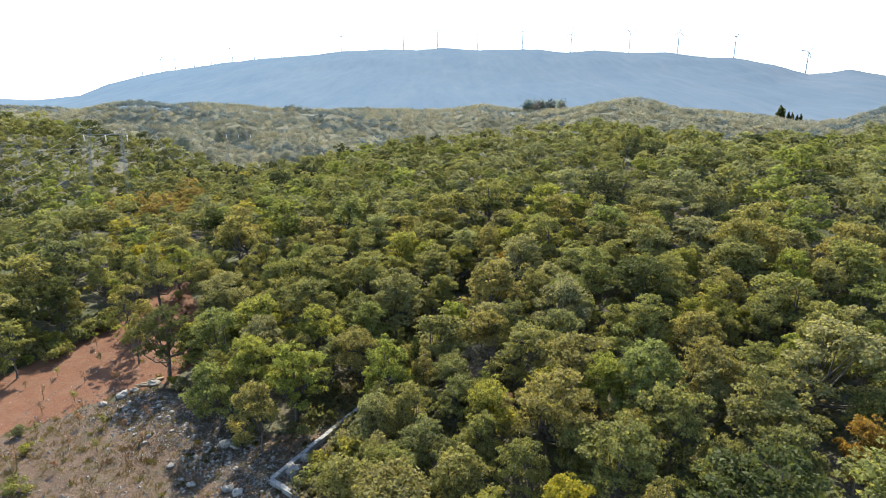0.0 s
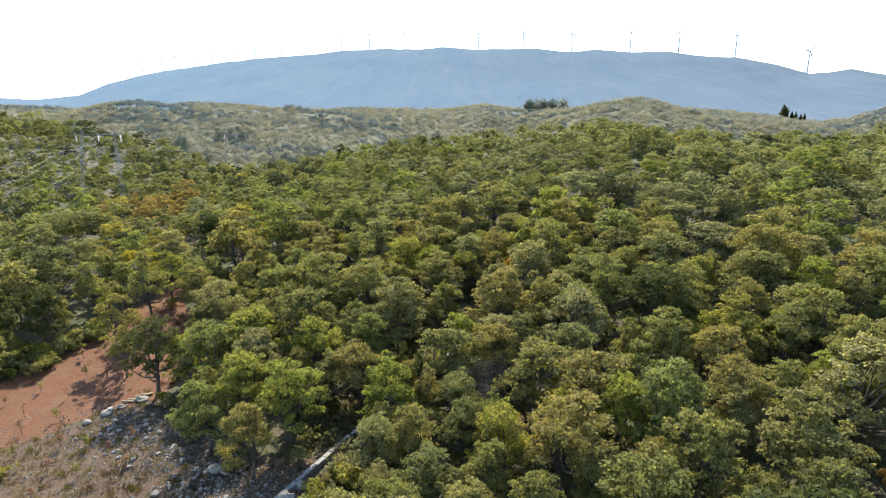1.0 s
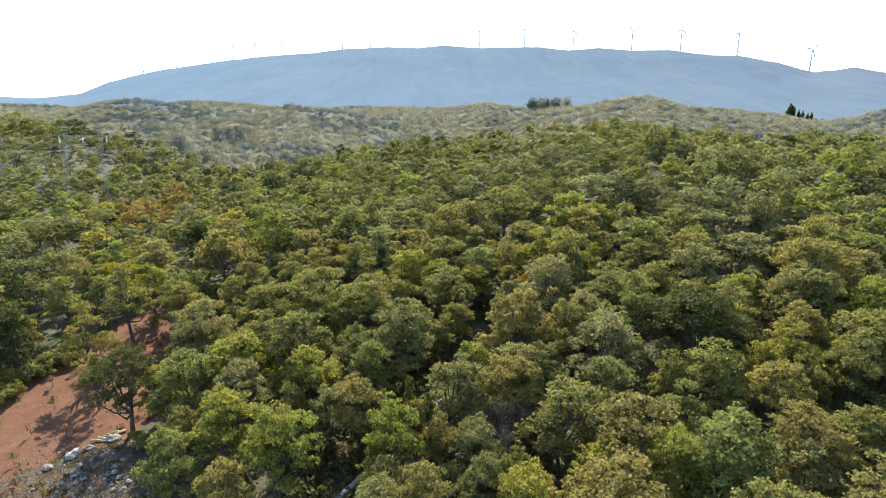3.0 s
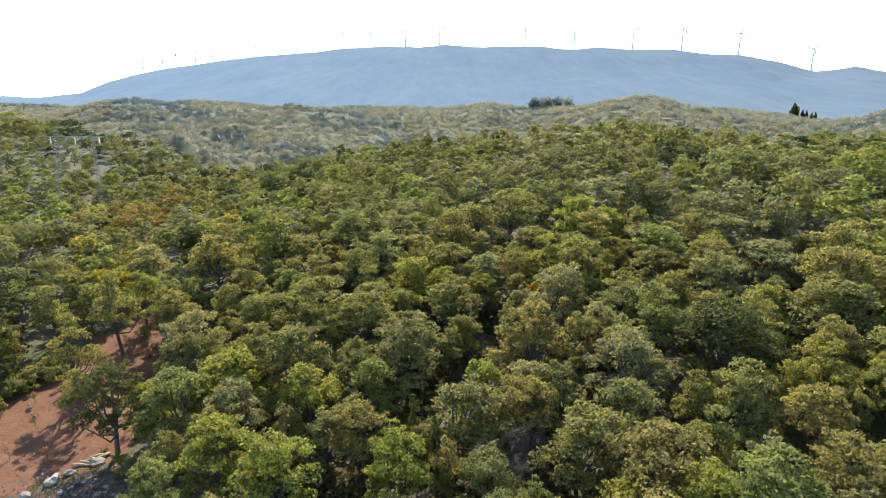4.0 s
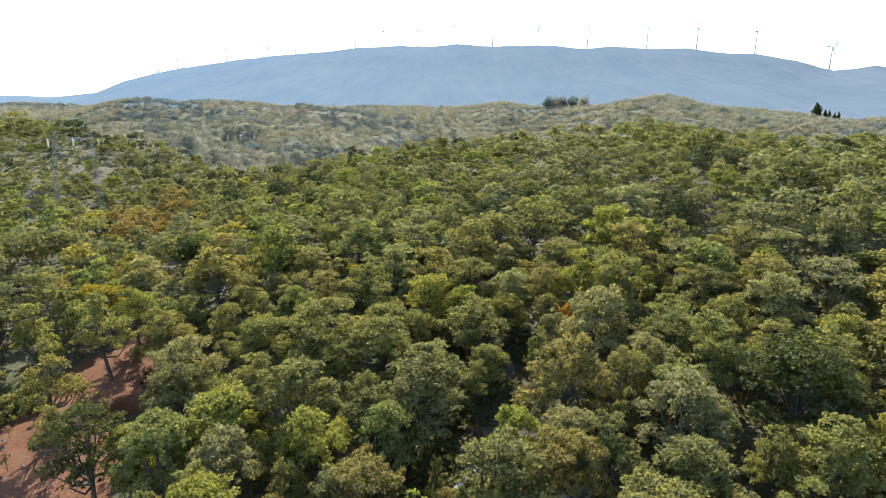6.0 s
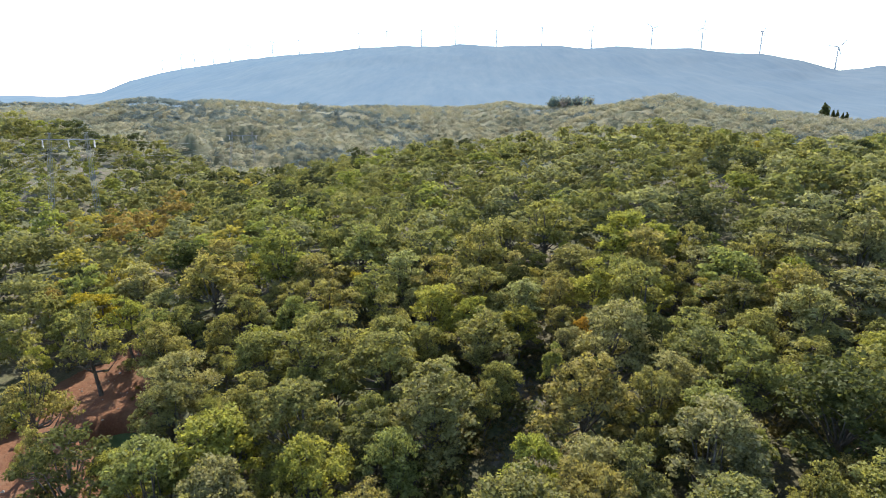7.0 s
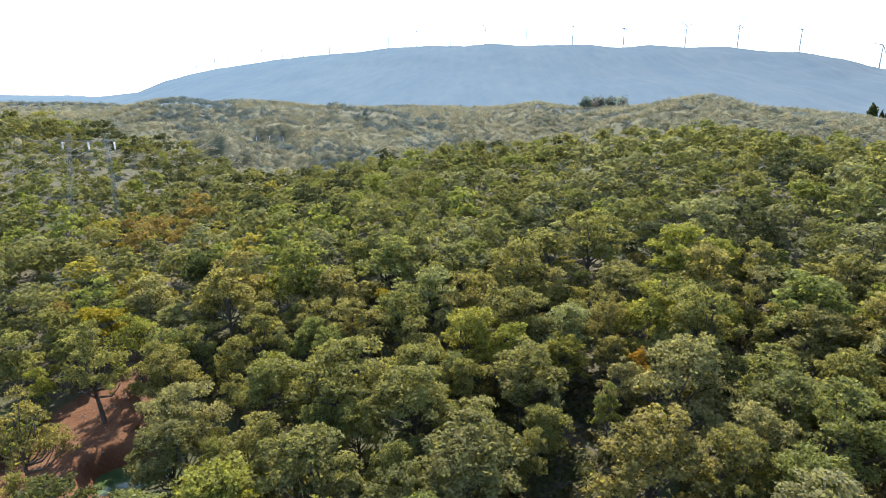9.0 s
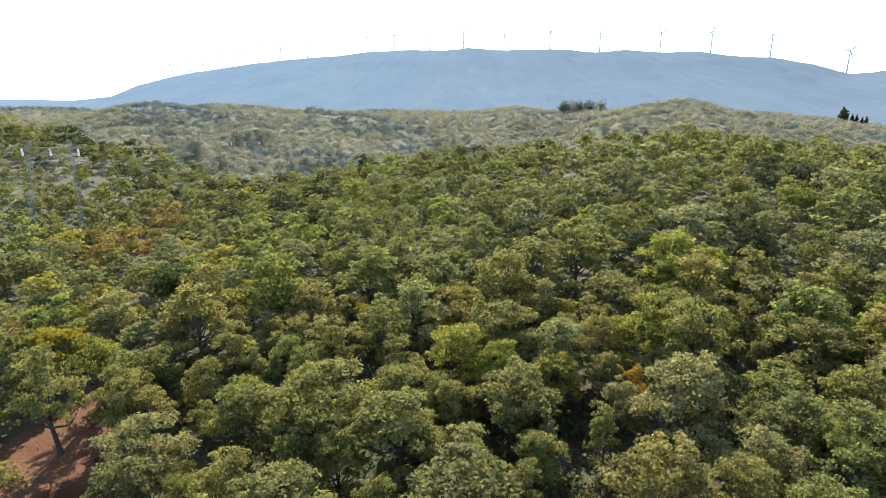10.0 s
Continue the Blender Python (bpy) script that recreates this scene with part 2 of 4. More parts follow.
# the mountain: azimuth, height of its skyline at 2650 m, and how far it is
MOUNT_AZ = [-70, -37, -34.9, -31.8, -29.6, -27, -24.7, -20, -17.6, -15, -11.9, -9.8, -5, -2.3, -0.2, 3.6, 6.3, 9, 11.6, 14.7, 17.4, 20.6, 23.9, 26.1, 29.2, 31.8, 34.4, 37, 50, 70]
MOUNT_Z = [22, 22, 15, 34, 83, 117, 141, 175, 187, 199, 209, 223, 233, 224, 235, 224, 230, 230, 217, 226, 215, 219, 198, 197, 164, 118, 144, 120, 60, 10]
MOUNT_D_AZ, MOUNT_D = [-70, -37, -27, -15, -5, 0, 10, 20, 37, 70], [4300, 4200, 4000, 3500, 3000, 2850, 2600, 2500, 2400, 2300]
POND = (-24.5, 50.2)


def spurs(x, y):
    """Spurs (positive) and gullies (negative) of the far slope."""
    u, v = (0.9 * x + 0.45 * y) / 62, (y - 0.3 * x) / 120
    return 0.5 - 2 * np.abs(value_noise(u, v, 91)) + 0.5 * (0.5 - 2 * np.abs(value_noise(u * 2.3, v * 2.3, 92)))


def height(x, y):
    """Height of the ground at arrays x, y."""
    x, y = np.asarray(x, float), np.asarray(y, float)
    d, az = np.hypot(x, y), np.degrees(np.arctan2(x, y))
    xc, yc = np.clip(x, -140, 140), np.clip(y, 5, 175)
    near = 0.64 + 1.38 * xc / 50 + 2.96 * yc / 50
    for a, b, s, w in SWELLS:
        near = near + w * np.exp(-((xc - a) ** 2 + (yc - b) ** 2) / (2 * s * s))
    near = near + 0.12 * fbm(x, y, 0.9, 3, 6) * smooth(42, 36, y) * smooth(-4, -12, x) + 0.5 * fbm(x, y, 9.0, 4, 3) * smooth(0, 14, np.hypot(x + 27, y - 42)) + 0.10 * fbm(x, y, 1.6, 3, 5)
    # the dug pit of the pond, with a steep cut on its far side
    pit = ((x - POND[0]) / 3.0) ** 2 + ((y - POND[1]) / 2.4) ** 2 + 0.35 * value_noise(x * 0.9, y * 0.9, 8)
    near = near - 2.1 * (1 - smooth(0.55, 1.12, pit))
    # second ridge behind a valley
    ridge = np.interp(az, RIDGE_AZ, RIDGE_Z)
    dd = y + 0.25 * np.abs(x)
    dd = np.where(np.abs(az) > 60, d, dd)
    up = smooth(205, 430, dd + 40 * fbm(x, y, 130.0, 2, 31))
    spur = fbm(x, y, 95.0, 4, 11)
    far = -17 + (ridge + 17) * up + 24 * spur * (4 * up * (1 - up)) ** 0.8 + 2.5 * fbm(x, y, 30.0, 3, 21) * (1 - up * 0.6)
    far = far + 15 * spurs(x, y) * smooth(0.02, 0.3, up) * (1 - smooth(0.5, 0.85, up))
    far = far - (ridge + 32) * smooth(470, 760, dd)
    far = far + np.interp(az, [-75, -60, -37, -33, -31, -28.5], [0, 40, 41, 38, 31, 0]) * np.exp(-((d - 880) / 170) ** 2)
    crest = np.interp(az, CREST_AZ, CREST_D)
    near = near + np.interp(az, LIFT_AZ, LIFT_Z) * smooth(0.62, 0.98, d / crest) * (np.abs(az) < 60)
    k = smooth(0, 75, d - crest - 4)
    k = np.where(np.abs(az) > 100, 0, k)
    h = near * (1 - k) + far * k
    return np.where(np.abs(az) > 100, near * (1 - smooth(150, 700, d)) - 20 * smooth(150, 900, d), h)


def height_at(x, y):
    return float(height(np.array([x]), np.array([y]))[0])


def mountain_height(az, s, x, y):
    """s: 0 at the foot, 1 on the skyline, 2 behind."""
    dist = np.interp(az, MOUNT_D_AZ, MOUNT_D)
    line = np.interp(az, MOUNT_AZ, MOUNT_Z)
    broad = sum(np.interp(az + k, MOUNT_AZ, MOUNT_Z) for k in (-2, -1, 0, 1, 2)) / 5
    line = broad + (line - broad) * smooth(0.4, 0.92, s)
    top = 22 + (line - 22) * dist / (2650 / np.cos(np.radians(az))) * 1.0
    rise = np.where(s <= 1, smooth(-0.25, 1.0, s) * 0.6 + 0.4 * np.clip(s, 0, 1), 1 - smooth(1, 2, s))
    gully = fbm(x, y, 520.0, 5, 41) * 26 * np.clip(4 * s * (1 - s), 0, 1)
    return -24 + (top + 24) * rise + gully + 5 * fbm(x, y, 70.0, 3, 51) * np.clip(2 - 2 * np.abs(s - 0.5), 0.25, 1)


def sheet(name, az, rings, z_of, mat):
    """A polar sheet of ground."""
    A, D = np.meshgrid(np.radians(az), rings)
    X, Y = D * np.sin(A), D * np.cos(A)
    Z = z_of(X, Y)
    n, k = A.shape
    idx = np.arange(n * k).reshape(n, k)
    f = np.stack([idx[:-1, :-1], idx[:-1, 1:], idx[1:, 1:], idx[1:, :-1]], -1).reshape(-1, 4)
    return grid_mesh(name, np.stack([X, Y, Z], -1).reshape(-1, 3), f, mat), X, Y


def grid_mesh(name, verts, faces, mat, flat=False):
    me = bpy.data.meshes.new(name)
    verts, faces = np.asarray(verts, np.float32), np.asarray(faces, np.int32)
    w = faces.shape[1]
    me.vertices.add(len(verts))
    me.vertices.foreach_set("co", verts.ravel())
    me.loops.add(faces.size)
    me.loops.foreach_set("vertex_index", faces.ravel())
    me.polygons.add(len(faces))
    me.polygons.foreach_set("loop_start", np.arange(len(faces), dtype=np.int32) * w)
    me.polygons.foreach_set("use_smooth", np.full(len(faces), not flat))
    me.update(calc_edges=True)
    me.materials.append(mat)
    return me


def inside(x, y, poly):
    """Signed distance to a polygon, positive inside."""
    best = np.full(x.shape, 1e9)
    odd = np.zeros(x.shape, bool)
    for (ax, ay), (bx, by) in zip(poly, poly[1:] + poly[:1]):
        t = np.clip(((x - ax) * (bx - ax) + (y - ay) * (by - ay)) / ((bx - ax) ** 2 + (by - ay) ** 2), 0, 1)
        best = np.minimum(best, np.hypot(x - ax - t * (bx - ax), y - ay - t * (by - ay)))
        cross = (ay > y) != (by > y)
        odd ^= cross & (x < (bx - ax) * (y - ay) / (by - ay + 1e-12) + ax)
    return np.where(odd, best, -best)


RED_SOIL = [(-60, 34), (-44, 36), (-36, 42.5), (-33.5, 51), (-32.5, 57), (-31, 61), (-28.6, 61.5), (-26.8, 57), (-24.5, 53.5), (-22.5, 47), (-20.5, 43.5), (-22, 40), (-26, 37.5), (-30, 34), (-45, 27)]
RUBBLE = [(-26, 37.5), (-22, 40), (-20, 40), (-17.5, 36.5), (-14, 32.5), (-10, 32), (-7.4, 33), (-6.8, 31.5), (-8, 28.5), (-9.2, 27.2), (-6, 24), (-8, 12), (-40, 10), (-48, 24), (-30, 34)]
OPENINGS = [[(-91, 124), (-85, 129), (-76, 132), (-67, 139), (-62, 131), (-61, 121), (-64, 108), (-68, 101), (-78, 101), (-88, 109)],
            [(-0.2, 46.6), (2.2, 46.6), (3.6, 51.8), (4.2, 54.6), (1.6, 54.4), (0.6, 51.4)], [(11.2, 53.4), (14.2, 52.6), (15.2, 55.6), (12, 56.6)], [(-1.6, 42.2), (0.4, 42.2), (1.4, 45.2), (-0.2, 45.6)], [(7, 110), (11, 110), (11, 114.5), (7, 114.5)]]
az = np.concatenate([np.linspace(-180, -46, 34)[:-1], np.arange(-46, 46.01, 0.34), np.linspace(46, 180, 34)[1:]])
rings = np.concatenate([[0.01], np.arange(2, 22, 2.0), np.arange(22, 68, 0.42), np.arange(68, 170, 1.4), np.arange(170, 480, 4.5), np.arange(480, 1100, 22.0), np.geomspace(1100, 4900, 16)])
ground_me, gx, gy = sheet("ground", az, rings, height, GROUND)
cover = np.zeros((gx.size, 4), np.float32)
soft_edge = 0.55 * fbm(gx, gy, 2.0, 3, 61)
cover[:, 0] = smooth(-0.9, 0.9, inside(gx, gy, RED_SOIL) + 2 * soft_edge).ravel()
cover[:, 1] = smooth(-0.9, 0.9, inside(gx, gy, RUBBLE) + 2 * soft_edge).ravel()
for hole in OPENINGS:
    cover[:, 2] = np.maximum(cover[:, 2], 0.75 * smooth(-1.5, 1.5, inside(gx, gy, hole) + 3 * soft_edge).ravel())
cover[:, 3] = 1 - smooth(150, 215, np.hypot(gx, gy)).ravel() * (np.abs(np.degrees(np.arctan2(gx, gy))) < 90).ravel()
ground_me.color_attributes.new("cover", "FLOAT_COLOR", "POINT").data.foreach_set("color", cover.ravel())
tagged(new("ground", ground_me), "rolling ground of leaf litter, red soil and stony rubble", "ground", kind="structure")

maz = np.arange(-70, 70.01, 0.25)
steps = np.concatenate([np.linspace(0, 1, 46), np.linspace(1, 2, 8)[1:]])
MA, MS = np.meshgrid(maz, steps)
MD = np.interp(MA, MOUNT_D_AZ, MOUNT_D)
MR = np.where(MS <= 1, 1000 + (MD - 1000) * MS, MD + (4880 - MD) * (MS - 1))
MX, MY = MR * np.sin(np.radians(MA)), MR * np.cos(np.radians(MA))
MZ = mountain_height(MA, MS, MX, MY)
idx = np.arange(MA.size).reshape(MA.shape)
mf = np.stack([idx[:-1, :-1], idx[:-1, 1:], idx[1:, 1:], idx[1:, :-1]], -1).reshape(-1, 4)
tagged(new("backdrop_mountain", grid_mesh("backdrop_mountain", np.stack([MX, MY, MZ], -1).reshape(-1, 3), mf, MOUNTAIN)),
       "long wooded mountain ridge, haze painted in as pale blue with a glow", "mountain", kind="structure")


# ======== trees ========
def tube(points, radii, sides=6):
    """Verts and quads of a tapered bent tube."""
    v, f = [], []
    for i, (p, r) in enumerate(zip(points, radii)):
        a = Vector(points[min(i + 1, len(points) - 1)]) - Vector(points[max(i - 1, 0)])
        q = a.to_track_quat("Z", "Y")
        for k in range(sides):
            t = 2 * math.pi * k / sides
            v.append(tuple(Vector(p) + q @ Vector((r * math.cos(t), r * math.sin(t), 0))))
    for i in range(len(points) - 1):
        for k in range(sides):
            a, b = i * sides + k, i * sides + (k + 1) % sides
            f.append((a, b, b + sides, a + sides))
    return v, f


def joined(pieces):
    v, f, o = [], [], 0
    for pv, pf in pieces:
        v += list(pv)
        f += [tuple(i + o for i in q) for q in pf]
        o += len(pv)
    return v, f


def unit(v):
    return v / np.maximum(np.linalg.norm(v, axis=1), 1e-9)[:, None]


def boughs_of(rng, H, R, count):
    """Centres and sizes of the main leaf masses of a crown: x, y, z, breadth, flatness."""
    out = []
    foot = rng.uniform(0.24, 0.38)
    skew = rng.normal(size=2) * 0.10 * R
    first = rng.uniform(0, 6.28)
    for i in range(count):
        q = math.sqrt((i + 0.35) / count)
        a = first + 2.4 * i + rng.normal() * 0.35
        reach = 0.74 * R * q * rng.uniform(0.82, 1.2)
        top = 0.9 - 0.5 * q ** 2.2 + rng.normal() * 0.04
        z = (foot + (top - foot) * rng.choice([1.0, 1.0, rng.uniform(0.3, 0.85)])) * H
        size = R * rng.uniform(0.24, 0.42) * (1.0 if q > 0.4 else 1.15)
        out.append((reach * math.cos(a) + skew[0], reach * math.sin(a) + skew[1], z, size, rng.uniform(0.55, 0.85)))
    return out


def tufts_of(rng, boughs, per, R):
    """Small tufts of leaves over the upper side of each bough: the tuft, and the bough that it belongs to."""
    out = []
    for x, y, z, size, flat in boughs:
        for _ in range(max(3, round(per * (size / (0.33 * R)) ** 2))):
            d = rng.normal(size=3)
            d /= np.linalg.norm(d)
            if d[2] < -0.25:
                d[2] *= -rng.uniform(0.4, 1)
            far = size * rng.uniform(0.62, 1.12)
            out.append((x + d[0] * far, y + d[1] * far, z + d[2] * far * flat, R * rng.uniform(0.07, 0.155), rng.uniform(0.5, 0.8), x, y, z - 0.35 * size))
    return out


def leaf_sprays(rng, lobes, count, a, b, loose=0.6, low_share=0.7):
    """Leaves on and in the leaf masses, as loose triangles, and the way each leaf mass faces there."""
    L = np.array(lobes)
    w = L[:, 3] ** 2
    c = L[rng.choice(len(L), count, p=w / w.sum())]
    d = unit(rng.normal(size=(count, 3)))
    low = (d[:, 2] < -0.1) & (rng.random(count) < low_share)
    d[low, 2] *= -1
    r = c[:, 3] * (0.45 + 0.75 * rng.random(count) ** 0.7)
    p = c[:, :3] + d * r[:, None] * np.stack([np.ones(count), np.ones(count), c[:, 4]], 1)
    n = unit(d * 0.5 + rng.normal(size=(count, 3)) * loose + np.array([0, 0, 0.45]))
    t = unit(np.cross(n, rng.normal(size=(count, 3))))
    s = np.cross(n, t)
    k = (0.6 + 0.75 * rng.random(count))[:, None]
    j = (1.0 + 0.5 * (rng.random(count) - 0.5))[:, None]
    v = np.stack([p + t * a * k, p - t * a * 0.6 * k + s * b * k * j, p - t * a * 0.6 * k - s * b * k / j], 1).reshape(-1, 3)
    way = d if L.shape[1] < 8 else unit(d * 0.55 + unit(p - c[:, 5:8]))
    return v, np.arange(count * 3).reshape(-1, 3), np.repeat(way, 3, axis=0)


def leaf_mesh(name, leaves, mat):
    v, f, way = leaves
    me = grid_mesh(name, v, f, mat, True)
    me.attributes.new("facing", "FLOAT_VECTOR", "POINT").data.foreach_set("vector", way.astype(np.float32).ravel())
    return me


def crown_leaves(rng, boughs, per, R, count, a, b, loose=0.6):
    v, f, way = leaf_sprays(rng, tufts_of(rng, boughs, per, R), count, a, b, loose, 0.8)
    middle = np.array(boughs)[:, :3].mean(0) - (0, 0, 0.3 * R)
    return v, f, unit(0.8 * way + unit((v - middle) * (1, 1, 1.2)))


def limbs_of(rng, boughs, H, thick, many):
    """Trunk with limbs that run up into the boughs and fork there into twigs."""
    fork = H * rng.uniform(0.16, 0.30)
    lean = rng.normal(size=2) * 0.06 * H
    foot, knee = (0, 0, -0.4), (lean[0] * 0.5, lean[1] * 0.5, fork)
    pieces = [tube([foot, (lean[0] * 0.15, lean[1] * 0.2, fork * 0.35), knee, (lean[0], lean[1], H * 0.55), (lean[0] * 1.1, lean[1] * 1.2, H * 0.8)],
                   [thick * 1.4, thick, thick * 0.85, thick * 0.5, thick * 0.15], 7)]
    for i, (x, y, z, r, f) in enumerate(boughs[:many]):
        s = Vector((lean[0] * 0.6, lean[1] * 0.6, fork + (H * 0.22) * (i % 3) / 3))
        e = Vector((x, y, z - r * 0.25))
        m = s.lerp(e, 0.5) + Vector((rng.normal() * 0.14, rng.normal() * 0.14, -0.05 * H + rng.normal() * 0.1))
        pieces.append(tube([s, m, e], [thick * 0.55, thick * 0.36, thick * 0.16], 5))
        for _ in range(2):
            w = rng.normal(size=3) * r * 0.55
            pieces.append(tube([e, e + Vector((w[0], w[1], r * f * rng.uniform(0.2, 1.0)))], [thick * 0.16, thick * 0.05], 4))
    return joined(pieces)


def part(name, mesh, parent, label=""):
    ob = new(name, mesh)
    ob.parent = parent
    return tagged(ob, label)


def tree_kind(seed, H, R, boughs, leaves, a, b, thick, per=13, colour="green"):
    """One tree at the origin: an Empty with its trunk and crown."""
    rng = np.random.default_rng(seed)
    bs = boughs_of(rng, H, R, boughs)
    leaf = crown_leaves(rng, bs, per, R, leaves, a, b)
    tv, tf = limbs_of(rng, bs, H, thick, boughs)
    root = new("oak_tree")
    part("trunk", grid_mesh("trunk", tv, tf, BARK), root)
    part("crown", leaf_mesh("crown", leaf, LEAF[colour]), root)
    return root


LABEL = {
    "green": "leafy green oak tree in dense woodland", "olive": "olive-green oak tree turning dull in early autumn",
    "bright": "fresh bright green young tree among oaks", "pale": "broad pale grey-green oak with a domed crown",
    "dark": "dark green evergreen oak with dense foliage", "yellow": "yellowing deciduous tree in early autumn",
    "orange": "orange-brown autumn tree among green oaks", "brown": "small tree with withered rust-brown leaves",
}


def plant(kind, x, y, z, turn, grow, tall, colour, label=""):
    m = pose(x, y, z, 0, 0, turn) @ Matrix.Diagonal((grow, grow, grow * tall, 1))
    ob = copy_thing(kind, m)
    tagged(ob, label or LABEL[colour], "tree", "trees of the oak wood")
    for ch in ob.children:
        if ch.name.startswith("crown"):
            ch.material_slots[0].link = "OBJECT"
            ch.material_slots[0].material = LEAF[colour]
    return ob


# trees that stand out: x, y, crown radius, height, colour
MARKED = []
MARKED += [
    (12.1, 21.9, 1.2, 4, "green"), (16.4, 22.5, 1.8, 4.7, "green"), (4.1, 23.4, 1.5, 4.2, "green"), (-2.5, 24.1, 1.6, 4.2, "green"),
    (20.8, 24.2, 1.4, 4.2, "orange"), (6.6, 24.7, 1.3, 4.1, "green"), (11.7, 25.5, 2.2, 5.1, "olive"),
    (17.3, 26.2, 2.7, 5.4, "green"), (1.9, 26.2, 1.4, 4.2, "green"), (-3.9, 25.8, 1.2, 3.4, "green"), (-1.7, 29.2, 1.7, 4.5, "green"),
    (9.3, 29.6, 1.7, 4.6, "bright"), (-11.3, 30.4, 1.7, 4.3, "olive"), (0.8, 30.1, 1.6, 4.4, "green"), (3.6, 30.1, 0.95, 2.9, "brown"),
    (6.2, 30.3, 1.6, 4.4, "bright"), (15.9, 31.1, 2, 4.9, "olive"), (25.6, 31.1, 1.7, 4.6, "green"), (-3.9, 31.4, 1.3, 3.6, "green"),
    (-14.8, 32.8, 1.8, 4.6, "green"), (-9.9, 33.5, 2.4, 5.4, "bright"),
]
MARKED += [
    (11.4, 33.8, 1.7, 4.5, "green"), (26.3, 35.1, 2.1, 5, "olive"), (-1.4, 33.9, 1.2, 4.0, "olive"), (14.4, 36.6, 2.3, 5.3, "olive"),
    (3.4, 38.0, 1.9, 4.7, "olive"), (22.3, 36.9, 1.9, 4.8, "green"), (-3.0, 37.2, 0.6, 4.0, "dark"), (-1.9, 35.0, 0.55, 4.2, "dark"), (-14.5, 37.4, 1.6, 4.4, "olive"),
    (5.3, 38.5, 1.8, 4.6, "green"), (9.1, 40, 2.7, 5.7, "pale"), (-9.6, 40.5, 2.2, 5.1, "bright"), (-5.8, 40.8, 2, 5, "green"),
    (22.1, 41.7, 1.9, 4.8, "olive"), (-34.9, 41.7, 1.7, 4.6, "olive"), (18.5, 44.1, 2.4, 5.4, "green"),
    (4.5, 44.2, 2.8, 5.9, "olive"), (28.9, 44.2, 2, 4.9, "bright"), (-7.6, 45.7, 1.4, 4.2, "green"), (-15.1, 46.2, 2.1, 5, "green"),
    (-3.0, 47.3, 1.4, 4.2, "green"),
]
MARKED += [
    (20.6, 47.5, 1.9, 4.8, "bright"), (-38.3, 47.8, 2.1, 5, "dark"), (35.5, 48.3, 2.5, 5.5, "olive"), (-9.9, 48.5, 1.7, 4.5, "green"),
    (-35.4, 48.8, 2, 4.9, "dark"), (-12.5, 48.8, 1.5, 4.4, "green"), (-20.5, 49.6, 2.3, 5.3, "pale"), (3.4, 50.5, 0.9, 3.6, "green"),
    (0.6, 50.7, 0.8, 3.5, "pale"), (15.4, 50.9, 2.1, 5, "olive"), (10, 51.1, 1.5, 4.4, "dark"), (19.2, 51.4, 2.7, 5.7, "pale"),
    (-4.6, 52.5, 1.5, 4.3, "olive"), (-40.5, 52.7, 2.8, 5.8, "olive"), (6.1, 54.7, 0.8, 3.5, "orange"), (-17.1, 55.1, 1.3, 4.1, "bright"),
    (-35.7, 56.2, 1.8, 4.7, "green"), (-1.4, 56.3, 1.8, 4.7, "bright"), (-20, 56.5, 1.6, 4.5, "olive"), 
    (-13.8, 56.8, 1.8, 4.7, "green"), (-7.6, 56.8, 2, 4.9, "green"),
]
MARKED += [
    (10.8, 57.2, 2.9, 6, "olive"), (-23.5, 58.1, 1.7, 4.6, "olive"), (-19.6, 59.4, 2, 4.9, "olive"),
    (10.9, 61.6, 1.9, 4.8, "green"), (-40.3, 62.7, 2.3, 5.3, "olive"), (2.4, 62.9, 1.5, 4.3, "dark"), (-38.2, 63.4, 1.1, 3.9, "orange"),
    (-11.1, 64.9, 1.3, 4.1, "yellow"), (-37.9, 66.7, 1.9, 4.8, "dark"), (-27.7, 68.1, 2.9, 5.9, "dark"), (19.4, 68.6, 2, 4.9, "green"),
    (-35.4, 69.6, 1.8, 4.7, "yellow"), (-1.6, 71.4, 1.4, 4.0, "olive"), (20.6, 72.4, 2.1, 5, "dark"), (25.3, 72.8, 1.5, 4.4, "pale"),
    (1.3, 84.1, 1.6, 4.4, "dark"), (-51.4, 86.6, 1.7, 4.5, "orange"), (-43.8, 87.4, 2.8, 5.8, "orange"), (-48.8, 90.5, 1.9, 4.8, "orange"),
    (-42.1, 91.3, 1.6, 4.5, "orange"), (56.7, 103.6, 2.3, 5.3, "dark"),
]
MARKED += [
    (-45.3, 129.4, 2.8, 5.9, "yellow"), (-32.3, 138.4, 1, 3.8, "dark"), (-78.3, 138.7, 1.4, 4.2, "dark"),
]
WALL_LINE = [(-7.2, 25.2), (-9.8, 27.3), (-8.0, 30.7), (-6.3, 33.6), (-3.6, 38.4), (-1.1, 42.0), (0.2, 43.6)]

WALL_NOOK = [(-9.8, 27.3), (-6.3, 33.6), (-4.8, 32.2), (-5.6, 26.0), (-7.2, 25.2)]


def near_line(x, y, line):
    best = 1e9
    for (ax, ay), (bx, by) in zip(line, line[1:]):
        t = min(max(((x - ax) * (bx - ax) + (y - ay) * (by - ay)) / ((bx - ax) ** 2 + (by - ay) ** 2), 0), 1)
        best = min(best, math.hypot(x - ax - t * (bx - ax), y - ay - t * (by - ay)))
    return best


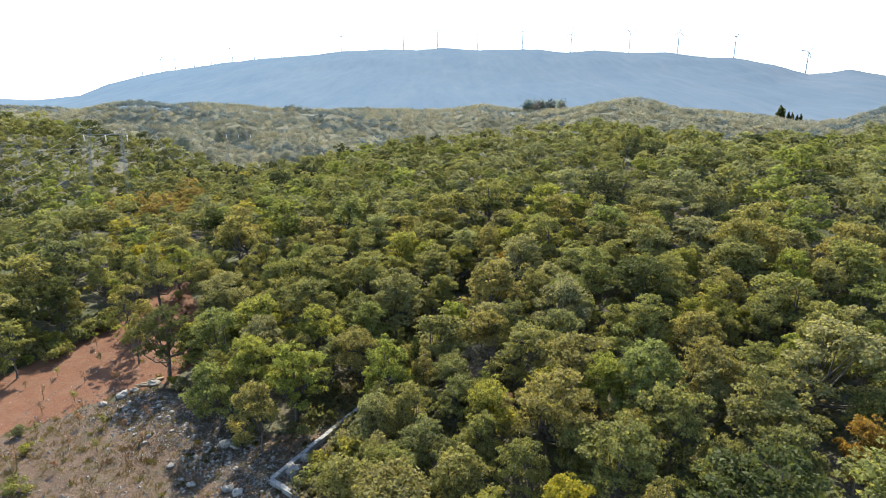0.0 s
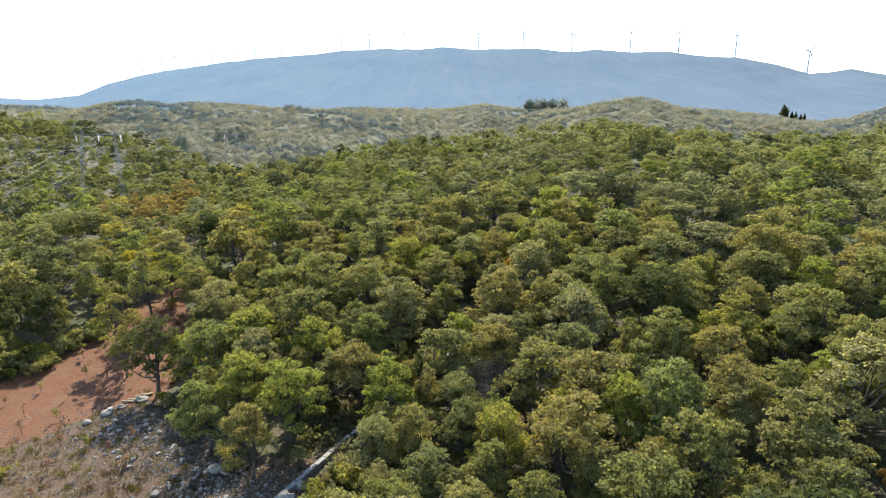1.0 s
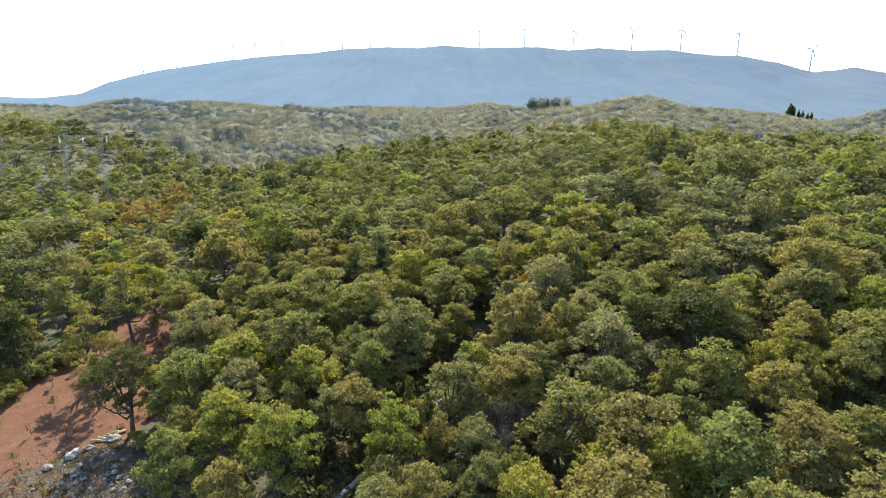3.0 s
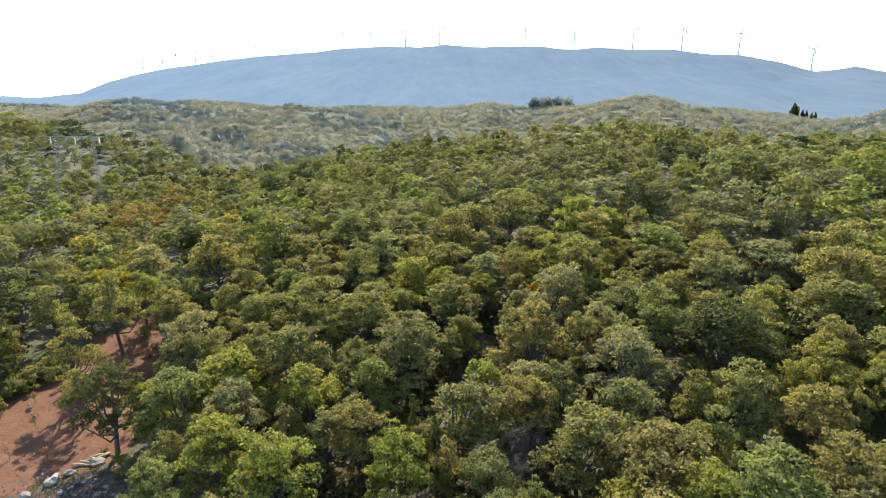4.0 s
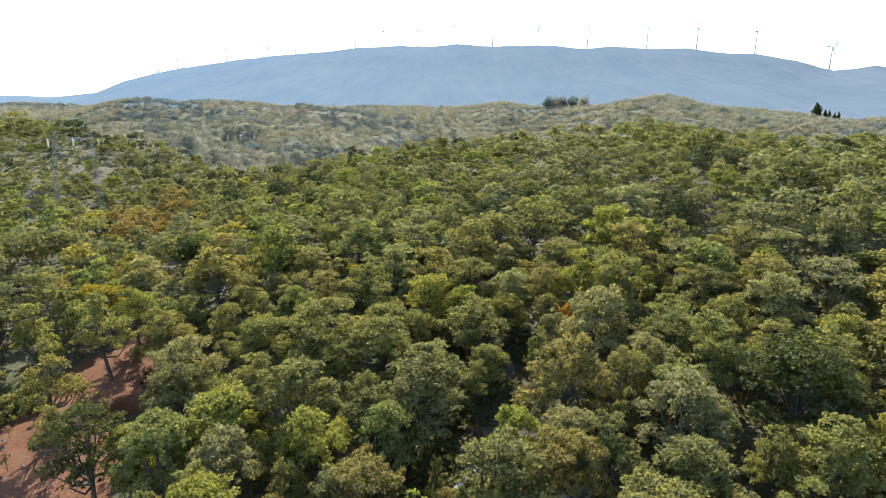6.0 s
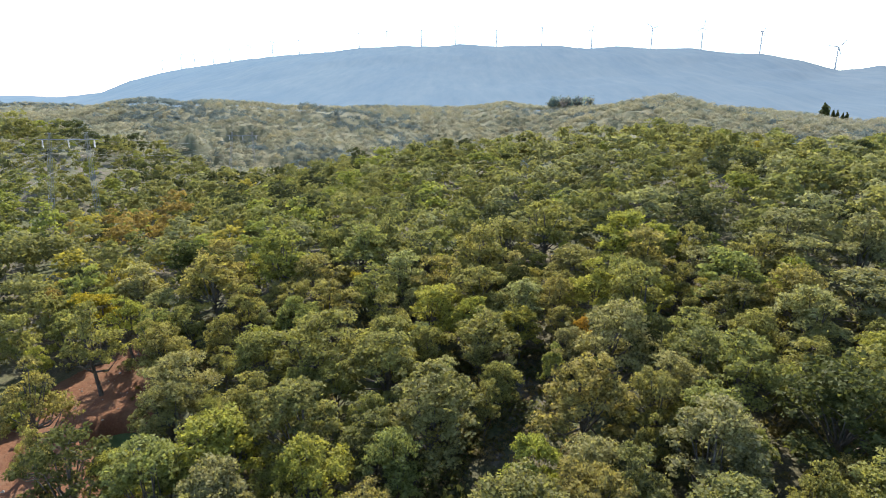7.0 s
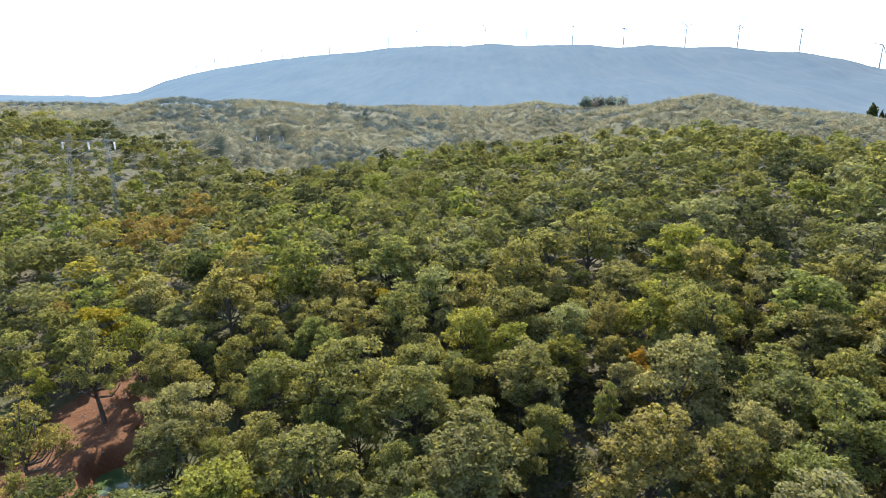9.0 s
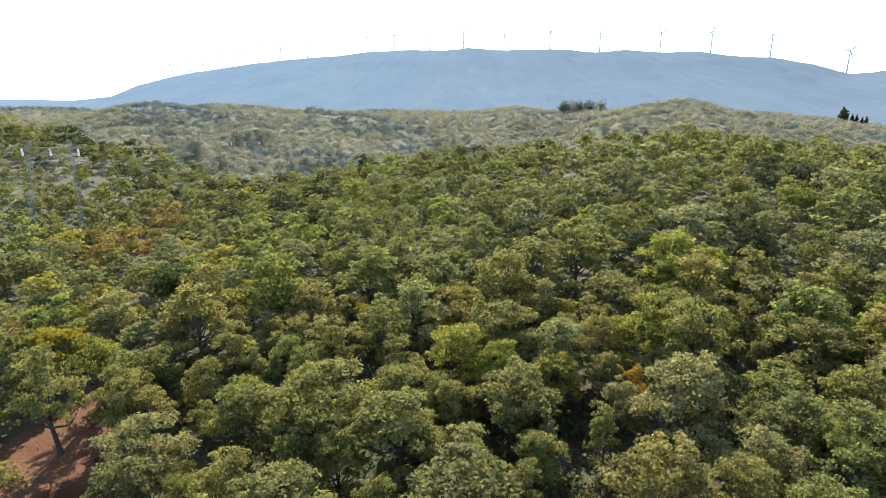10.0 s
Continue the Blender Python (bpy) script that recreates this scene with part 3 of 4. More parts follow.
def depth_in(x, y, poly):
    """Signed distance of one point to a polygon, positive inside."""
    best, odd = 1e9, False
    for (ax, ay), (bx, by) in zip(poly, poly[1:] + poly[:1]):
        t = min(max(((x - ax) * (bx - ax) + (y - ay) * (by - ay)) / ((bx - ax) ** 2 + (by - ay) ** 2), 0), 1)
        best = min(best, math.hypot(x - ax - t * (bx - ax), y - ay - t * (by - ay)))
        if (ay > y) != (by > y) and x < (bx - ax) * (y - ay) / (by - ay) + ax:
            odd = not odd
    return best if odd else -best


def in_opening(x, y):
    return any(depth_in(x, y, h) > 0 for h in OPENINGS)


def is_bare(x, y, r):
    if y < 70 and x < 0 and (depth_in(x, y, RED_SOIL) > -0.5 * r or depth_in(x, y, RUBBLE) > -0.4 * r):
        return True
    close = 1.0 if y < 32.5 else 0.5
    if near_line(x, y, WALL_LINE) < close * (0.85 * r + 0.55) or near_line(x, y + 1.6, WALL_LINE) < close * (0.75 * r + 0.3):
        return True
    if depth_in(x, y, WALL_NOOK) > -0.5 * r:
        return True
    if math.hypot((x - POND[0]) / 3.6, (y - POND[1]) / 2.9) < 1.0 or math.hypot(x + 23.4, y - 46.6) < 2.0 + 0.5 * r:
        return True
    if y < 60 and any(depth_in(x, y, h) > -0.35 * r for h in OPENINGS[1:4]):
        return True
    return in_opening(x, y) and pick_rng.random() < 0.72


pick_rng = random.Random(7)
trees, cells = [], {}


def room_for(x, y, r, share):
    for i in range(int(x // 6) - 1, int(x // 6) + 2):
        for j in range(int(y // 6) - 1, int(y // 6) + 2):
            for (tx, ty, tr) in cells.get((i, j), ()):
                if math.hypot(tx - x, ty - y) < share * (tr + r):
                    return False
    return True


def stand(x, y, r, h, colour):
    cells.setdefault((int(x // 6), int(y // 6)), []).append((x, y, r))
    trees.append((x, y, r, h, colour))


def colour_for(x, y):
    warm = math.exp(-((x + 42) ** 2 + (y - 88) ** 2) / 55.0)
    gold = math.exp(-((x + 36) ** 2 + (y - 72) ** 2) / 40.0)
    q = pick_rng.random()
    if q < 0.95 * warm:
        return "orange" if pick_rng.random() < 0.6 else "yellow"
    if q < 0.7 * gold:
        return "yellow"
    grey = 0.08 + 0.2 * min(max((x + 12) / 35, 0), 1)
    return pick_rng.choices(["green", "olive", "bright", "pale", "dark", "yellow", "orange", "brown"],
                            [0.36, 0.29, 0.11, grey, 0.04 if x > 8 else 0.07 if x > -18 else 0.2 if x > -31 or y > 66 else 0.5, 0.004, 0.0, 0.0])[0]


for x, y, r, h, colour in MARKED:
    stand(x, y, r, h * (1.18 if colour == "dark" else 1.1), colour)
# leafless trees: x, y, crown radius, height
BARE = [(0.4, 34.6, 1.2, 3.8), (1.9, 35.2, 1.2, 3.6), (3.2, 35.4, 1.1, 3.6), (2.2, 33.2, 1.1, 3.4)]
for x, y, r, h in BARE:
    cells.setdefault((int(x // 6), int(y // 6)), []).append((x, y, r * 0.45))
for big, tries in ((2.9, 1000), (2.3, 2600), (1.7, 4000), (1.15, 3000)):
    for _ in range(tries):
        a = radians(pick_rng.uniform(-46, 46))
        limit = float(np.interp(math.degrees(a), CREST_AZ, CREST_D)) + 14
        d = math.sqrt(pick_rng.uniform(20.0 ** 2, limit ** 2))
        x, y = d * math.sin(a), d * math.cos(a)
        r = big * pick_rng.uniform(0.82, 1.2)
        if room_for(x, y, r, 0.62) and not is_bare(x, y, r):
            r = min(r, 0.9 if y < 100 else 1.4) if in_opening(x, y) else r
            stand(x, y, r, 2.1 + 1.4 * r + pick_rng.uniform(-0.5, 0.7), colour_for(x, y))

def seen_from(x, y):
    """How near the flight comes to a tree that is still ahead of it."""
    return math.hypot(x + 2, max(27, y - 24))


# the 300 trees of the near slope are things; those beyond are woodland
trees.sort(key=lambda t: seen_from(t[0], t[1]))
NEAR = [tree_kind(100 + i, 6.0, 2.5, 15 + 2 * (i % 4), 8000, 0.09, 0.068, 0.11) for i in range(10)]
MID = [tree_kind(200 + i, 6.0, 2.5, 15 + 2 * (i % 4), 4400, 0.12, 0.09, 0.12) for i in range(8)]
tree_z = height(np.array([q[0] for q in trees]), np.array([q[1] for q in trees])).tolist()
for i, (x, y, r, h, colour) in enumerate(trees[:300]):
    kind = pick_rng.choice(NEAR if i < 180 else MID)
    grow = r / 2.5
    plant(kind, x, y, tree_z[i], pick_rng.uniform(0, 360), grow, h / 6.0 / grow, colour)
# old oaks that stand free on the clearing: x, y, crown radius, height
AIRY = [tree_kind(260 + i, 6.0, 2.5, 16, 5000, 0.09, 0.068, 0.15, 10) for i in range(3)]
for i, (x, y, r, h) in enumerate([(-22.1, 41.1, 2.5, 6.2), (-28.3, 47.2, 2.0, 6.2), (-29.0, 54.4, 2.4, 6.8), (-29.0, 58.8, 1.9, 5.6), (-25.1, 55.6, 1.8, 5.8), (-26.0, 43.8, 1.2, 4.4)]):
    plant(AIRY[i % 3], x, y, height_at(x, y), 70 * i, r / 2.5, h / 6.0 * 2.5 / r, ("dark", "olive", "green", "bright", "olive", "olive")[i], "old spreading oak with bare trunk on red soil")
TWIGGY = [tree_kind(280 + i, 6.0, 2.5, 24, 1500, 0.42, 0.011, 0.09) for i in range(2)]
for root in TWIGGY:
    for ch in root.children:
        if ch.name.startswith("crown"):
            ch.data.materials[0] = GREYBARK
for i, (x, y, r, h) in enumerate(BARE):
    ob = copy_thing(TWIGGY[i % 2], pose(x, y, height_at(x, y), 0, 0, 50 * i) @ Matrix.Diagonal((r / 2.5, r / 2.5, h / 6.0, 1)))
    tagged(ob, "leafless grey tree with tangled bare twigs", "tree", "trees of the oak wood")
for root in NEAR + MID + AIRY + TWIGGY:
    for ch in list(root.children):
        bpy.data.objects.remove(ch)
    bpy.data.objects.remove(root)


def wood(name, label, rows, shapes, mat):
    """Many trees beyond counting in one mesh, with a tint for each tree."""
    vs, fs, ts, ws, o = [], [], [], [], 0
    for x, y, z, r, h, turn, tint, k in rows:
        (v, f, way), R, H = shapes[k]
        c, s = math.cos(turn), math.sin(turn)
        k, high = r / R, h / H
        vs.append(np.stack([(v[:, 0] * c - v[:, 1] * s) * k + x, (v[:, 0] * s + v[:, 1] * c) * k + y, v[:, 2] * high + z], 1))
        ws.append(np.stack([way[:, 0] * c - way[:, 1] * s, way[:, 0] * s + way[:, 1] * c, way[:, 2]], 1))
        fs.append(f + o), ts.append(np.tile((*tint, 1.0), (len(v), 1)))
        o += len(v)
    me = leaf_mesh(name, (np.concatenate(vs), np.concatenate(fs), np.concatenate(ws)), mat)
    me.color_attributes.new("tint", "FLOAT_COLOR", "POINT").data.foreach_set("color", np.concatenate(ts).astype(np.float32).ravel())
    return tagged(new(name, me), label, "woodland", kind="stuff")


def loose_crown(seed, boughs, per, leaves, a, b, loose=0.5):
    """A crown for the woodland."""
    rng = np.random.default_rng(seed)
    bs = boughs_of(rng, 6.0, 2.5, boughs)
    return crown_leaves(rng, bs, per, 2.5, leaves, a, b, loose), 2.5, 6.0


WOOD_KINDS = [[loose_crown(300 + i, 15 + i, 12, 1750, 0.15, 0.115) for i in range(8)], [loose_crown(310 + i, 14 + i % 4, 9, 1050, 0.175, 0.135) for i in range(8)],
              [loose_crown(330 + i, 12 + i % 4, 8, 640, 0.21, 0.165) for i in range(8)]]
shapes = WOOD_KINDS[0] + WOOD_KINDS[1] + WOOD_KINDS[2]
rows = []
for i, (x, y, r, h, colour) in enumerate(trees[300:]):
    k = pick_rng.uniform(0.82, 1.2)
    away = seen_from(x, y)
    rows.append((x, y, tree_z[300 + i], r, h, pick_rng.uniform(0, 6.28), [c * k for c in TINT[colour]], pick_rng.randrange(8) + (0 if away < 56 else 8 if away < 82 else 16)))
wood("oak_woodland", "dense mixed oak woodland in early autumn on the hill", rows, shapes, LEAF["wood"])

# low growth on the floor of the wood
rng = np.random.default_rng(77)
BUSH = [(leaf_sprays(rng, [(rng.normal() * 0.35, rng.normal() * 0.35, rng.uniform(0.1, 0.6), 0.3, 0.8) for _ in range(7)], 60, 0.13, 0.09, 0.8), 0.8, 0.8) for _ in range(5)]
rows = []
for _ in range(2300):
    x, y = (pick_rng.uniform(-34, 34), pick_rng.uniform(24, 66)) if pick_rng.random() < 0.8 else pick_rng.choice([(pick_rng.uniform(-7, 5), pick_rng.uniform(33, 57)), (pick_rng.uniform(-10, -4), pick_rng.uniform(26, 37))])
    if x < -6 and y < 64 and (depth_in(x, y, RED_SOIL) > -0.5 or depth_in(x, y, RUBBLE) > -0.3) or near_line(x, y, WALL_LINE) < 0.45 or math.hypot(x - POND[0], y - POND[1]) < 4:
        continue
    size = pick_rng.uniform(0.4, 1.0)
    tint = pick_rng.choice([(0.11, 0.11, 0.045), (0.13, 0.115, 0.055), (0.17, 0.14, 0.08), (0.08, 0.09, 0.04)])
    rows.append((x, y, height_at(x, y), size, size * pick_rng.uniform(0.6, 1.3), pick_rng.uniform(0, 6.28), tint, pick_rng.randrange(5)))
wood("undergrowth", "low tangled scrub and dry weeds on the woodland floor", rows, BUSH, LEAF["wood"])

# wooded second ridge, and a hill behind it, their haze painted into the tints

def massed_crown(seed):
    """A far crown: leaf masses heaped to an uneven dome."""
    rng = np.random.default_rng(seed)
    bs = [(0, 0, 2.8, 1.6, 1.5, 0, 0, 1.6)] + [(1.3 * math.cos(a), 1.3 * math.sin(a), rng.uniform(2.0, 3.8), rng.uniform(0.8, 1.3), rng.uniform(0.8, 1.3), 0, 0, 1.6) for a in rng.uniform(0, 6.28, 5)]
    return leaf_sprays(rng, bs, 110, 0.34, 0.27, 0.5, 1.0), 2.5, 6.0


shapes = [massed_crown(400 + i) for i in range(10)]
cand = []
for _ in range(19000):
    a = radians(pick_rng.uniform(-44, 44))
    d = math.sqrt(pick_rng.uniform(160.0 ** 2, 560.0 ** 2))
    cand.append((d * math.sin(a), d * math.cos(a)))
for _ in range(1500):
    a, d = radians(pick_rng.uniform(-44, -27)), pick_rng.uniform(640, 960)
    cand.append((d * math.sin(a), d * math.cos(a)))
cx, cy = np.array([c[0] for c in cand]), np.array([c[1] for c in cand])
cz = height(cx, cy)
patch = 0.7 * spurs(cx, cy) + 0.5 * fbm(cx, cy, 30.0, 3, 71)
rows, cells = [], {}
for x, y, z, p in zip(cx, cy, cz, patch):
    if y + 0.25 * abs(x) > 470 and math.hypot(x, y) < 620 or math.hypot(x, y) < np.interp(math.degrees(math.atan2(x, y)), CREST_AZ, CREST_D) + 12:
        continue
    r = pick_rng.uniform(1.8, 3.3) * (1.9 if math.hypot(x, y) > 620 else 1.0)
    if not room_for(x, y, r, 0.46):
        continue
    cells.setdefault((int(x // 6), int(y // 6)), []).append((x, y, r))
    # dark bluish tint gathers in gullies: evergreens, with the relief's shade painted in
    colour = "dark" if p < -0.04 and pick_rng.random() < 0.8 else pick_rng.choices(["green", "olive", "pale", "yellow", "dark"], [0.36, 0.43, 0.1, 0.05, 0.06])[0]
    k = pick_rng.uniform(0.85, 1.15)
    rows.append((x, y, z, r, 2.2 + 1.1 * r, pick_rng.uniform(0, 6.28), [c * k for c in HAZED_TINT[colour]], pick_rng.randrange(10)))
for i in range(34):
    x, y = 71 + pick_rng.uniform(-14, 14), 408 + pick_rng.uniform(-6, 6)
    rows.append((x, y, height_at(x, y), pick_rng.uniform(3.0, 4.2), pick_rng.uniform(10, 13), pick_rng.uniform(0, 6.28), [c * pick_rng.uniform(0.9, 1.3) for c in HAZED_TINT["dark" if i % 3 else "olive"]], pick_rng.randrange(8)))
wood("far_woodland", "wooded hills beyond the valley, in pale haze-painted tints", rows, shapes, LEAF["far"])


# ======== the clearing: wall, stones, pond, young trees ========
def box_mesh(name, sx, sy, sz, mat, seed=0, rough=0.0, bevel=0.03):
    """A block with worn edges."""
    bm = bmesh.new()
    bmesh.ops.create_cube(bm, size=1.0)
    bmesh.ops.scale(bm, vec=(sx, sy, sz), verts=bm.verts)
    bmesh.ops.bevel(bm, geom=list(bm.edges), offset=bevel, segments=1, affect="EDGES")
    rng = random.Random(seed)
    for v in bm.verts:
        v.co += Vector((rng.uniform(-1, 1), rng.uniform(-1, 1), rng.uniform(-1, 1))) * rough
    me = bpy.data.meshes.new(name)
    bm.to_mesh(me)
    bm.free()
    me.materials.append(mat)
    return me


def rock_mesh(seed, mat):
    bm = bmesh.new()
    bmesh.ops.create_icosphere(bm, subdivisions=2, radius=1.0)
    off = Vector((seed * 3.7, seed * 1.3, 0))
    for v in bm.verts:
        n = noise.noise(v.co * 1.1 + off) * 0.45 + noise.noise(v.co * 2.6 + off) * 0.18
        v.co *= 1 + n
        v.co.z *= 0.66
        v.co = Vector([round(c * 4.5) / 4.5 * 0.35 + c * 0.65 for c in v.co])
    me = bpy.data.meshes.new("rock")
    bm.to_mesh(me)
    bm.free()
    me.materials.append(mat)
    return me


def lay_line(line, step):
    """Places and headings at even steps along a line."""
    out = []
    for (ax, ay), (bx, by) in zip(line, line[1:]):
        n = max(1, round(math.hypot(bx - ax, by - ay) / step))
        for i in range(n):
            t = (i + 0.5) / n
            out.append((ax + t * (bx - ax), ay + t * (by - ay), math.degrees(math.atan2(by - ay, bx - ax)), math.hypot(bx - ax, by - ay) / n))
    return out


wall = tagged(new("stone_wall"), "low grey boundary wall of mortared stone with pale coping", "wall", kind="structure")
blocks = [box_mesh("wall_block", 0.63, 0.24, 0.9, CONCRETE, k, 0.012) for k in range(4)]
caps = [box_mesh("coping_stone", 0.612, 0.30, 0.07, CONCRETE, 10 + k, 0.007, 0.012) for k in range(4)]
wall_rng = random.Random(3)
for i, (x, y, turn, long) in enumerate(lay_line(WALL_LINE, 0.6)):
    z = height_at(x, y)
    b = new("wall_block", blocks[i % 4])
    b.parent = wall
    b.matrix_basis = pose(x, y, z - 0.19, 0, 0, turn + wall_rng.uniform(-0.4, 0.4))
    c = new("coping_stone", caps[i % 4])
    c.parent = wall
    c.matrix_basis = pose(x, y, z + 0.294 + wall_rng.uniform(-0.004, 0.004), wall_rng.uniform(-0.4, 0.4), wall_rng.uniform(-0.4, 0.4), turn + wall_rng.uniform(-0.5, 0.5))

rocks = [rock_mesh(k, STONE) for k in range(6)]
rock_rng = random.Random(5)


def set_rock(x, y, size, label="pale limestone boulder lying on stony ground"):
    ob = new("limestone_rock", rocks[rock_rng.randrange(6)])
    ob.matrix_basis = pose(x, y, height_at(x, y) + 0.22 * size, rock_rng.uniform(-15, 15), rock_rng.uniform(-15, 15), rock_rng.uniform(0, 360)) @ Matrix.Diagonal((size, size * rock_rng.uniform(0.7, 1.0), size, 1))
    return tagged(ob, label, "rock", "boulders of the rubble ground")


for x, y, size in [(-13.9, 31.2, 0.42), (-13.2, 31.0, 0.34), (-8.9, 28.3, 0.45), (-8.3, 29.4, 0.4), (-24.6, 38.6, 0.45), (-24.0, 39.3, 0.35), (-22.9, 40.2, 0.4),
                   (-12.2, 27.0, 0.36), (-11.5, 26.6, 0.3), (-14.6, 27.6, 0.28), (-16.6, 29.4, 0.26), (-7.6, 27.3, 0.3), (-25.4, 37.4, 0.3), (-18.2, 37.9, 0.3)]:
    set_rock(x, y, size)
for _ in range(150):
    t = rock_rng.random()
    x, y = -24 + 14 * t + rock_rng.gauss(0, 1.5), 38.5 - 11.5 * t + rock_rng.gauss(0, 1.2)
    set_rock(x, y, 0.06 + 0.15 * rock_rng.random() ** 2, "small pale limestone rock among rubble")


def scatter(name, label, category, count, spot, make, mat, tint=False):
    """Many tiny things beyond counting in one mesh."""
    vs, fs, o = [], [], 0
    spots = [spot() for _ in range(count)]
    levels = height(np.array([p[0] for p in spots]), np.array([p[1] for p in spots]))
    for (x, y), z in zip(spots, levels):
        v, f = make(x, y, z)
        vs.append(v), fs.append(f + o)
        o += len(v)
    return tagged(new(name, grid_mesh(name, np.concatenate(vs), np.concatenate(fs), mat, True)), label, category, kind="stuff")


bit_rng = np.random.default_rng(12)
TETRA = np.array([(1, 0, -0.3), (-0.5, 0.87, -0.3), (-0.5, -0.87, -0.3), (0.2, 0.1, 0.6)])
TETRA_F = np.array([(0, 1, 3), (1, 2, 3), (2, 0, 3), (0, 2, 1)])


def spot_in(poly):
    xs, ys = [p[0] for p in poly], [p[1] for p in poly]
    while True:
        x, y = bit_rng.uniform(max(min(xs), -42), max(xs)), bit_rng.uniform(max(min(ys), 22), max(ys))
        if depth_in(x, y, poly) > -0.6:
            return x, y


def stone_bit(x, y, z):
    s = 0.03 + 0.15 * bit_rng.random() ** 2.2
    a = bit_rng.uniform(0, 6.28)
    v = TETRA * s * bit_rng.uniform(0.7, 1.3, (1, 3))
    return np.stack([v[:, 0] * math.cos(a) - v[:, 1] * math.sin(a) + x, v[:, 0] * math.sin(a) + v[:, 1] * math.cos(a) + y, v[:, 2] + z + 0.01], 1), TETRA_F


def rubble_spot():
    if bit_rng.random() < 0.6:
        t = bit_rng.random()
        return -25 + 16 * t + bit_rng.normal() * 1.6, 38.5 - 12 * t + bit_rng.normal() * 1.4
    return spot_in(RUBBLE)


def tuft(high, wide, blades):
    def make(x, y, z):
        n = blades
        a = bit_rng.uniform(0, 6.28, n)
        r = bit_rng.uniform(0, wide, n)
        h = high * bit_rng.uniform(0.4, 1.1, n)
        bx, by = x + r * np.cos(a), y + r * np.sin(a)
        tx, ty = bx + 0.5 * h * np.cos(a + bit_rng.normal(size=n)), by + 0.5 * h * np.sin(a)
        w = 0.028
        v = np.stack([np.stack([bx - w, by, np.full(n, z)], 1), np.stack([bx + w, by, np.full(n, z)], 1), np.stack([tx, ty, z + h], 1)], 1).reshape(-1, 3)
        return v, np.arange(n * 3).reshape(-1, 3)
    return make


DRY = leaf_material("dry_grass", (0.14, 0.11, 0.055), (0.26, 0.215, 0.115), (1.3, 1.3, 0.9), 0.3)
WEED = leaf_material("green_weed", (0.06, 0.06, 0.022), (0.13, 0.125, 0.045), THROUGH, 0.4)
RUSTY = leaf_material("rusty_weed", (0.1, 0.06, 0.033), (0.18, 0.11, 0.062), (1.2, 1.1, 1.0), 0.3)
scatter("rubble", "loose pale limestone rubble on cleared ground", "rubble", 5200, rubble_spot, stone_bit, STONE)
scatter("gravel", "scattered pale stones on red soil", "stones", 350, lambda: spot_in(RED_SOIL), stone_bit, STONE)
scatter("dry_grass", "dry yellowed grass tufts on stony ground", "grass", 1500, lambda: spot_in(RUBBLE), tuft(0.15, 0.3, 14), DRY)
scatter("weeds", "low green weeds on the clearing", "weeds", 120, lambda: spot_in(RUBBLE if bit_rng.random() < 0.9 else RED_SOIL), tuft(0.28, 0.25, 26), WEED)



def stick(x, y, z):
    """A dry twig or branch lying on the ground."""
    long, a = bit_rng.uniform(0.3, 1.3), bit_rng.uniform(0, 3.14)
    w, lift = 0.006 + 0.009 * bit_rng.random(), bit_rng.uniform(0.02, 0.3)
    c, s = math.cos(a) * long / 2, math.sin(a) * long / 2
    p, q = np.array([x - c, y - s, z + 0.02]), np.array([x + c, y + s, z + lift])
    side, top = np.array([-math.sin(a) * w, math.cos(a) * w, 0]), np.array([0, 0, w * 1.6])
    return np.array([p - side, p + side, p + top, q - side, q + side, q + top]), np.array([(0, 3, 5), (0, 5, 2), (1, 2, 5), (1, 5, 4), (0, 1, 4), (0, 4, 3)])


def brush_spot():
    t = bit_rng.random()
    return -22.5 + 12.5 * t + bit_rng.normal() * 1.3, 39.0 - 11.0 * t + bit_rng.normal() * 1.1


scatter("brushwood", "dry cut branches and twigs heaped on the rubble", "brushwood", 700, brush_spot, stick, BARK)
scatter("dead_leaves", "withered rust-brown weeds on the rubble", "weeds", 34, lambda: (-19.3 + bit_rng.normal() * 1.0, 30.6 + bit_rng.normal() * 1.2), tuft(0.22, 0.35, 16), RUSTY)
# water of the dug pond
pond_v = [(POND[0] + 2.9 * math.cos(2 * math.pi * k / 40), POND[1] + 2.3 * math.sin(2 * math.pi * k / 40), 0) for k in range(40)]
water_z = height_at(*POND) + 0.55
m, n, l = material("pond_water")
b = n["Principled BSDF"]
b.inputs["Roughness"].default_value = 0.06
l.new(ramp(n, l, noise_node(n, l, 0.8, 3), [(0.3, (0.05, 0.085, 0.03)), (0.7, (0.12, 0.16, 0.06))]), b.inputs["Base Color"])
l.new(bump(n, l, noise_node(n, l, 3.0, 3), 0.05), b.inputs["Normal"])
bm = bmesh.new()
bm.faces.new([bm.verts.new((x, y, water_z)) for x, y, _ in pond_v])
pond_me = bpy.data.meshes.new("water")
bm.to_mesh(pond_me)
bm.free()
pond_me.materials.append(m)
tagged(new("pond_water", pond_me), "murky green water in a small dug pond", "water", kind="structure")


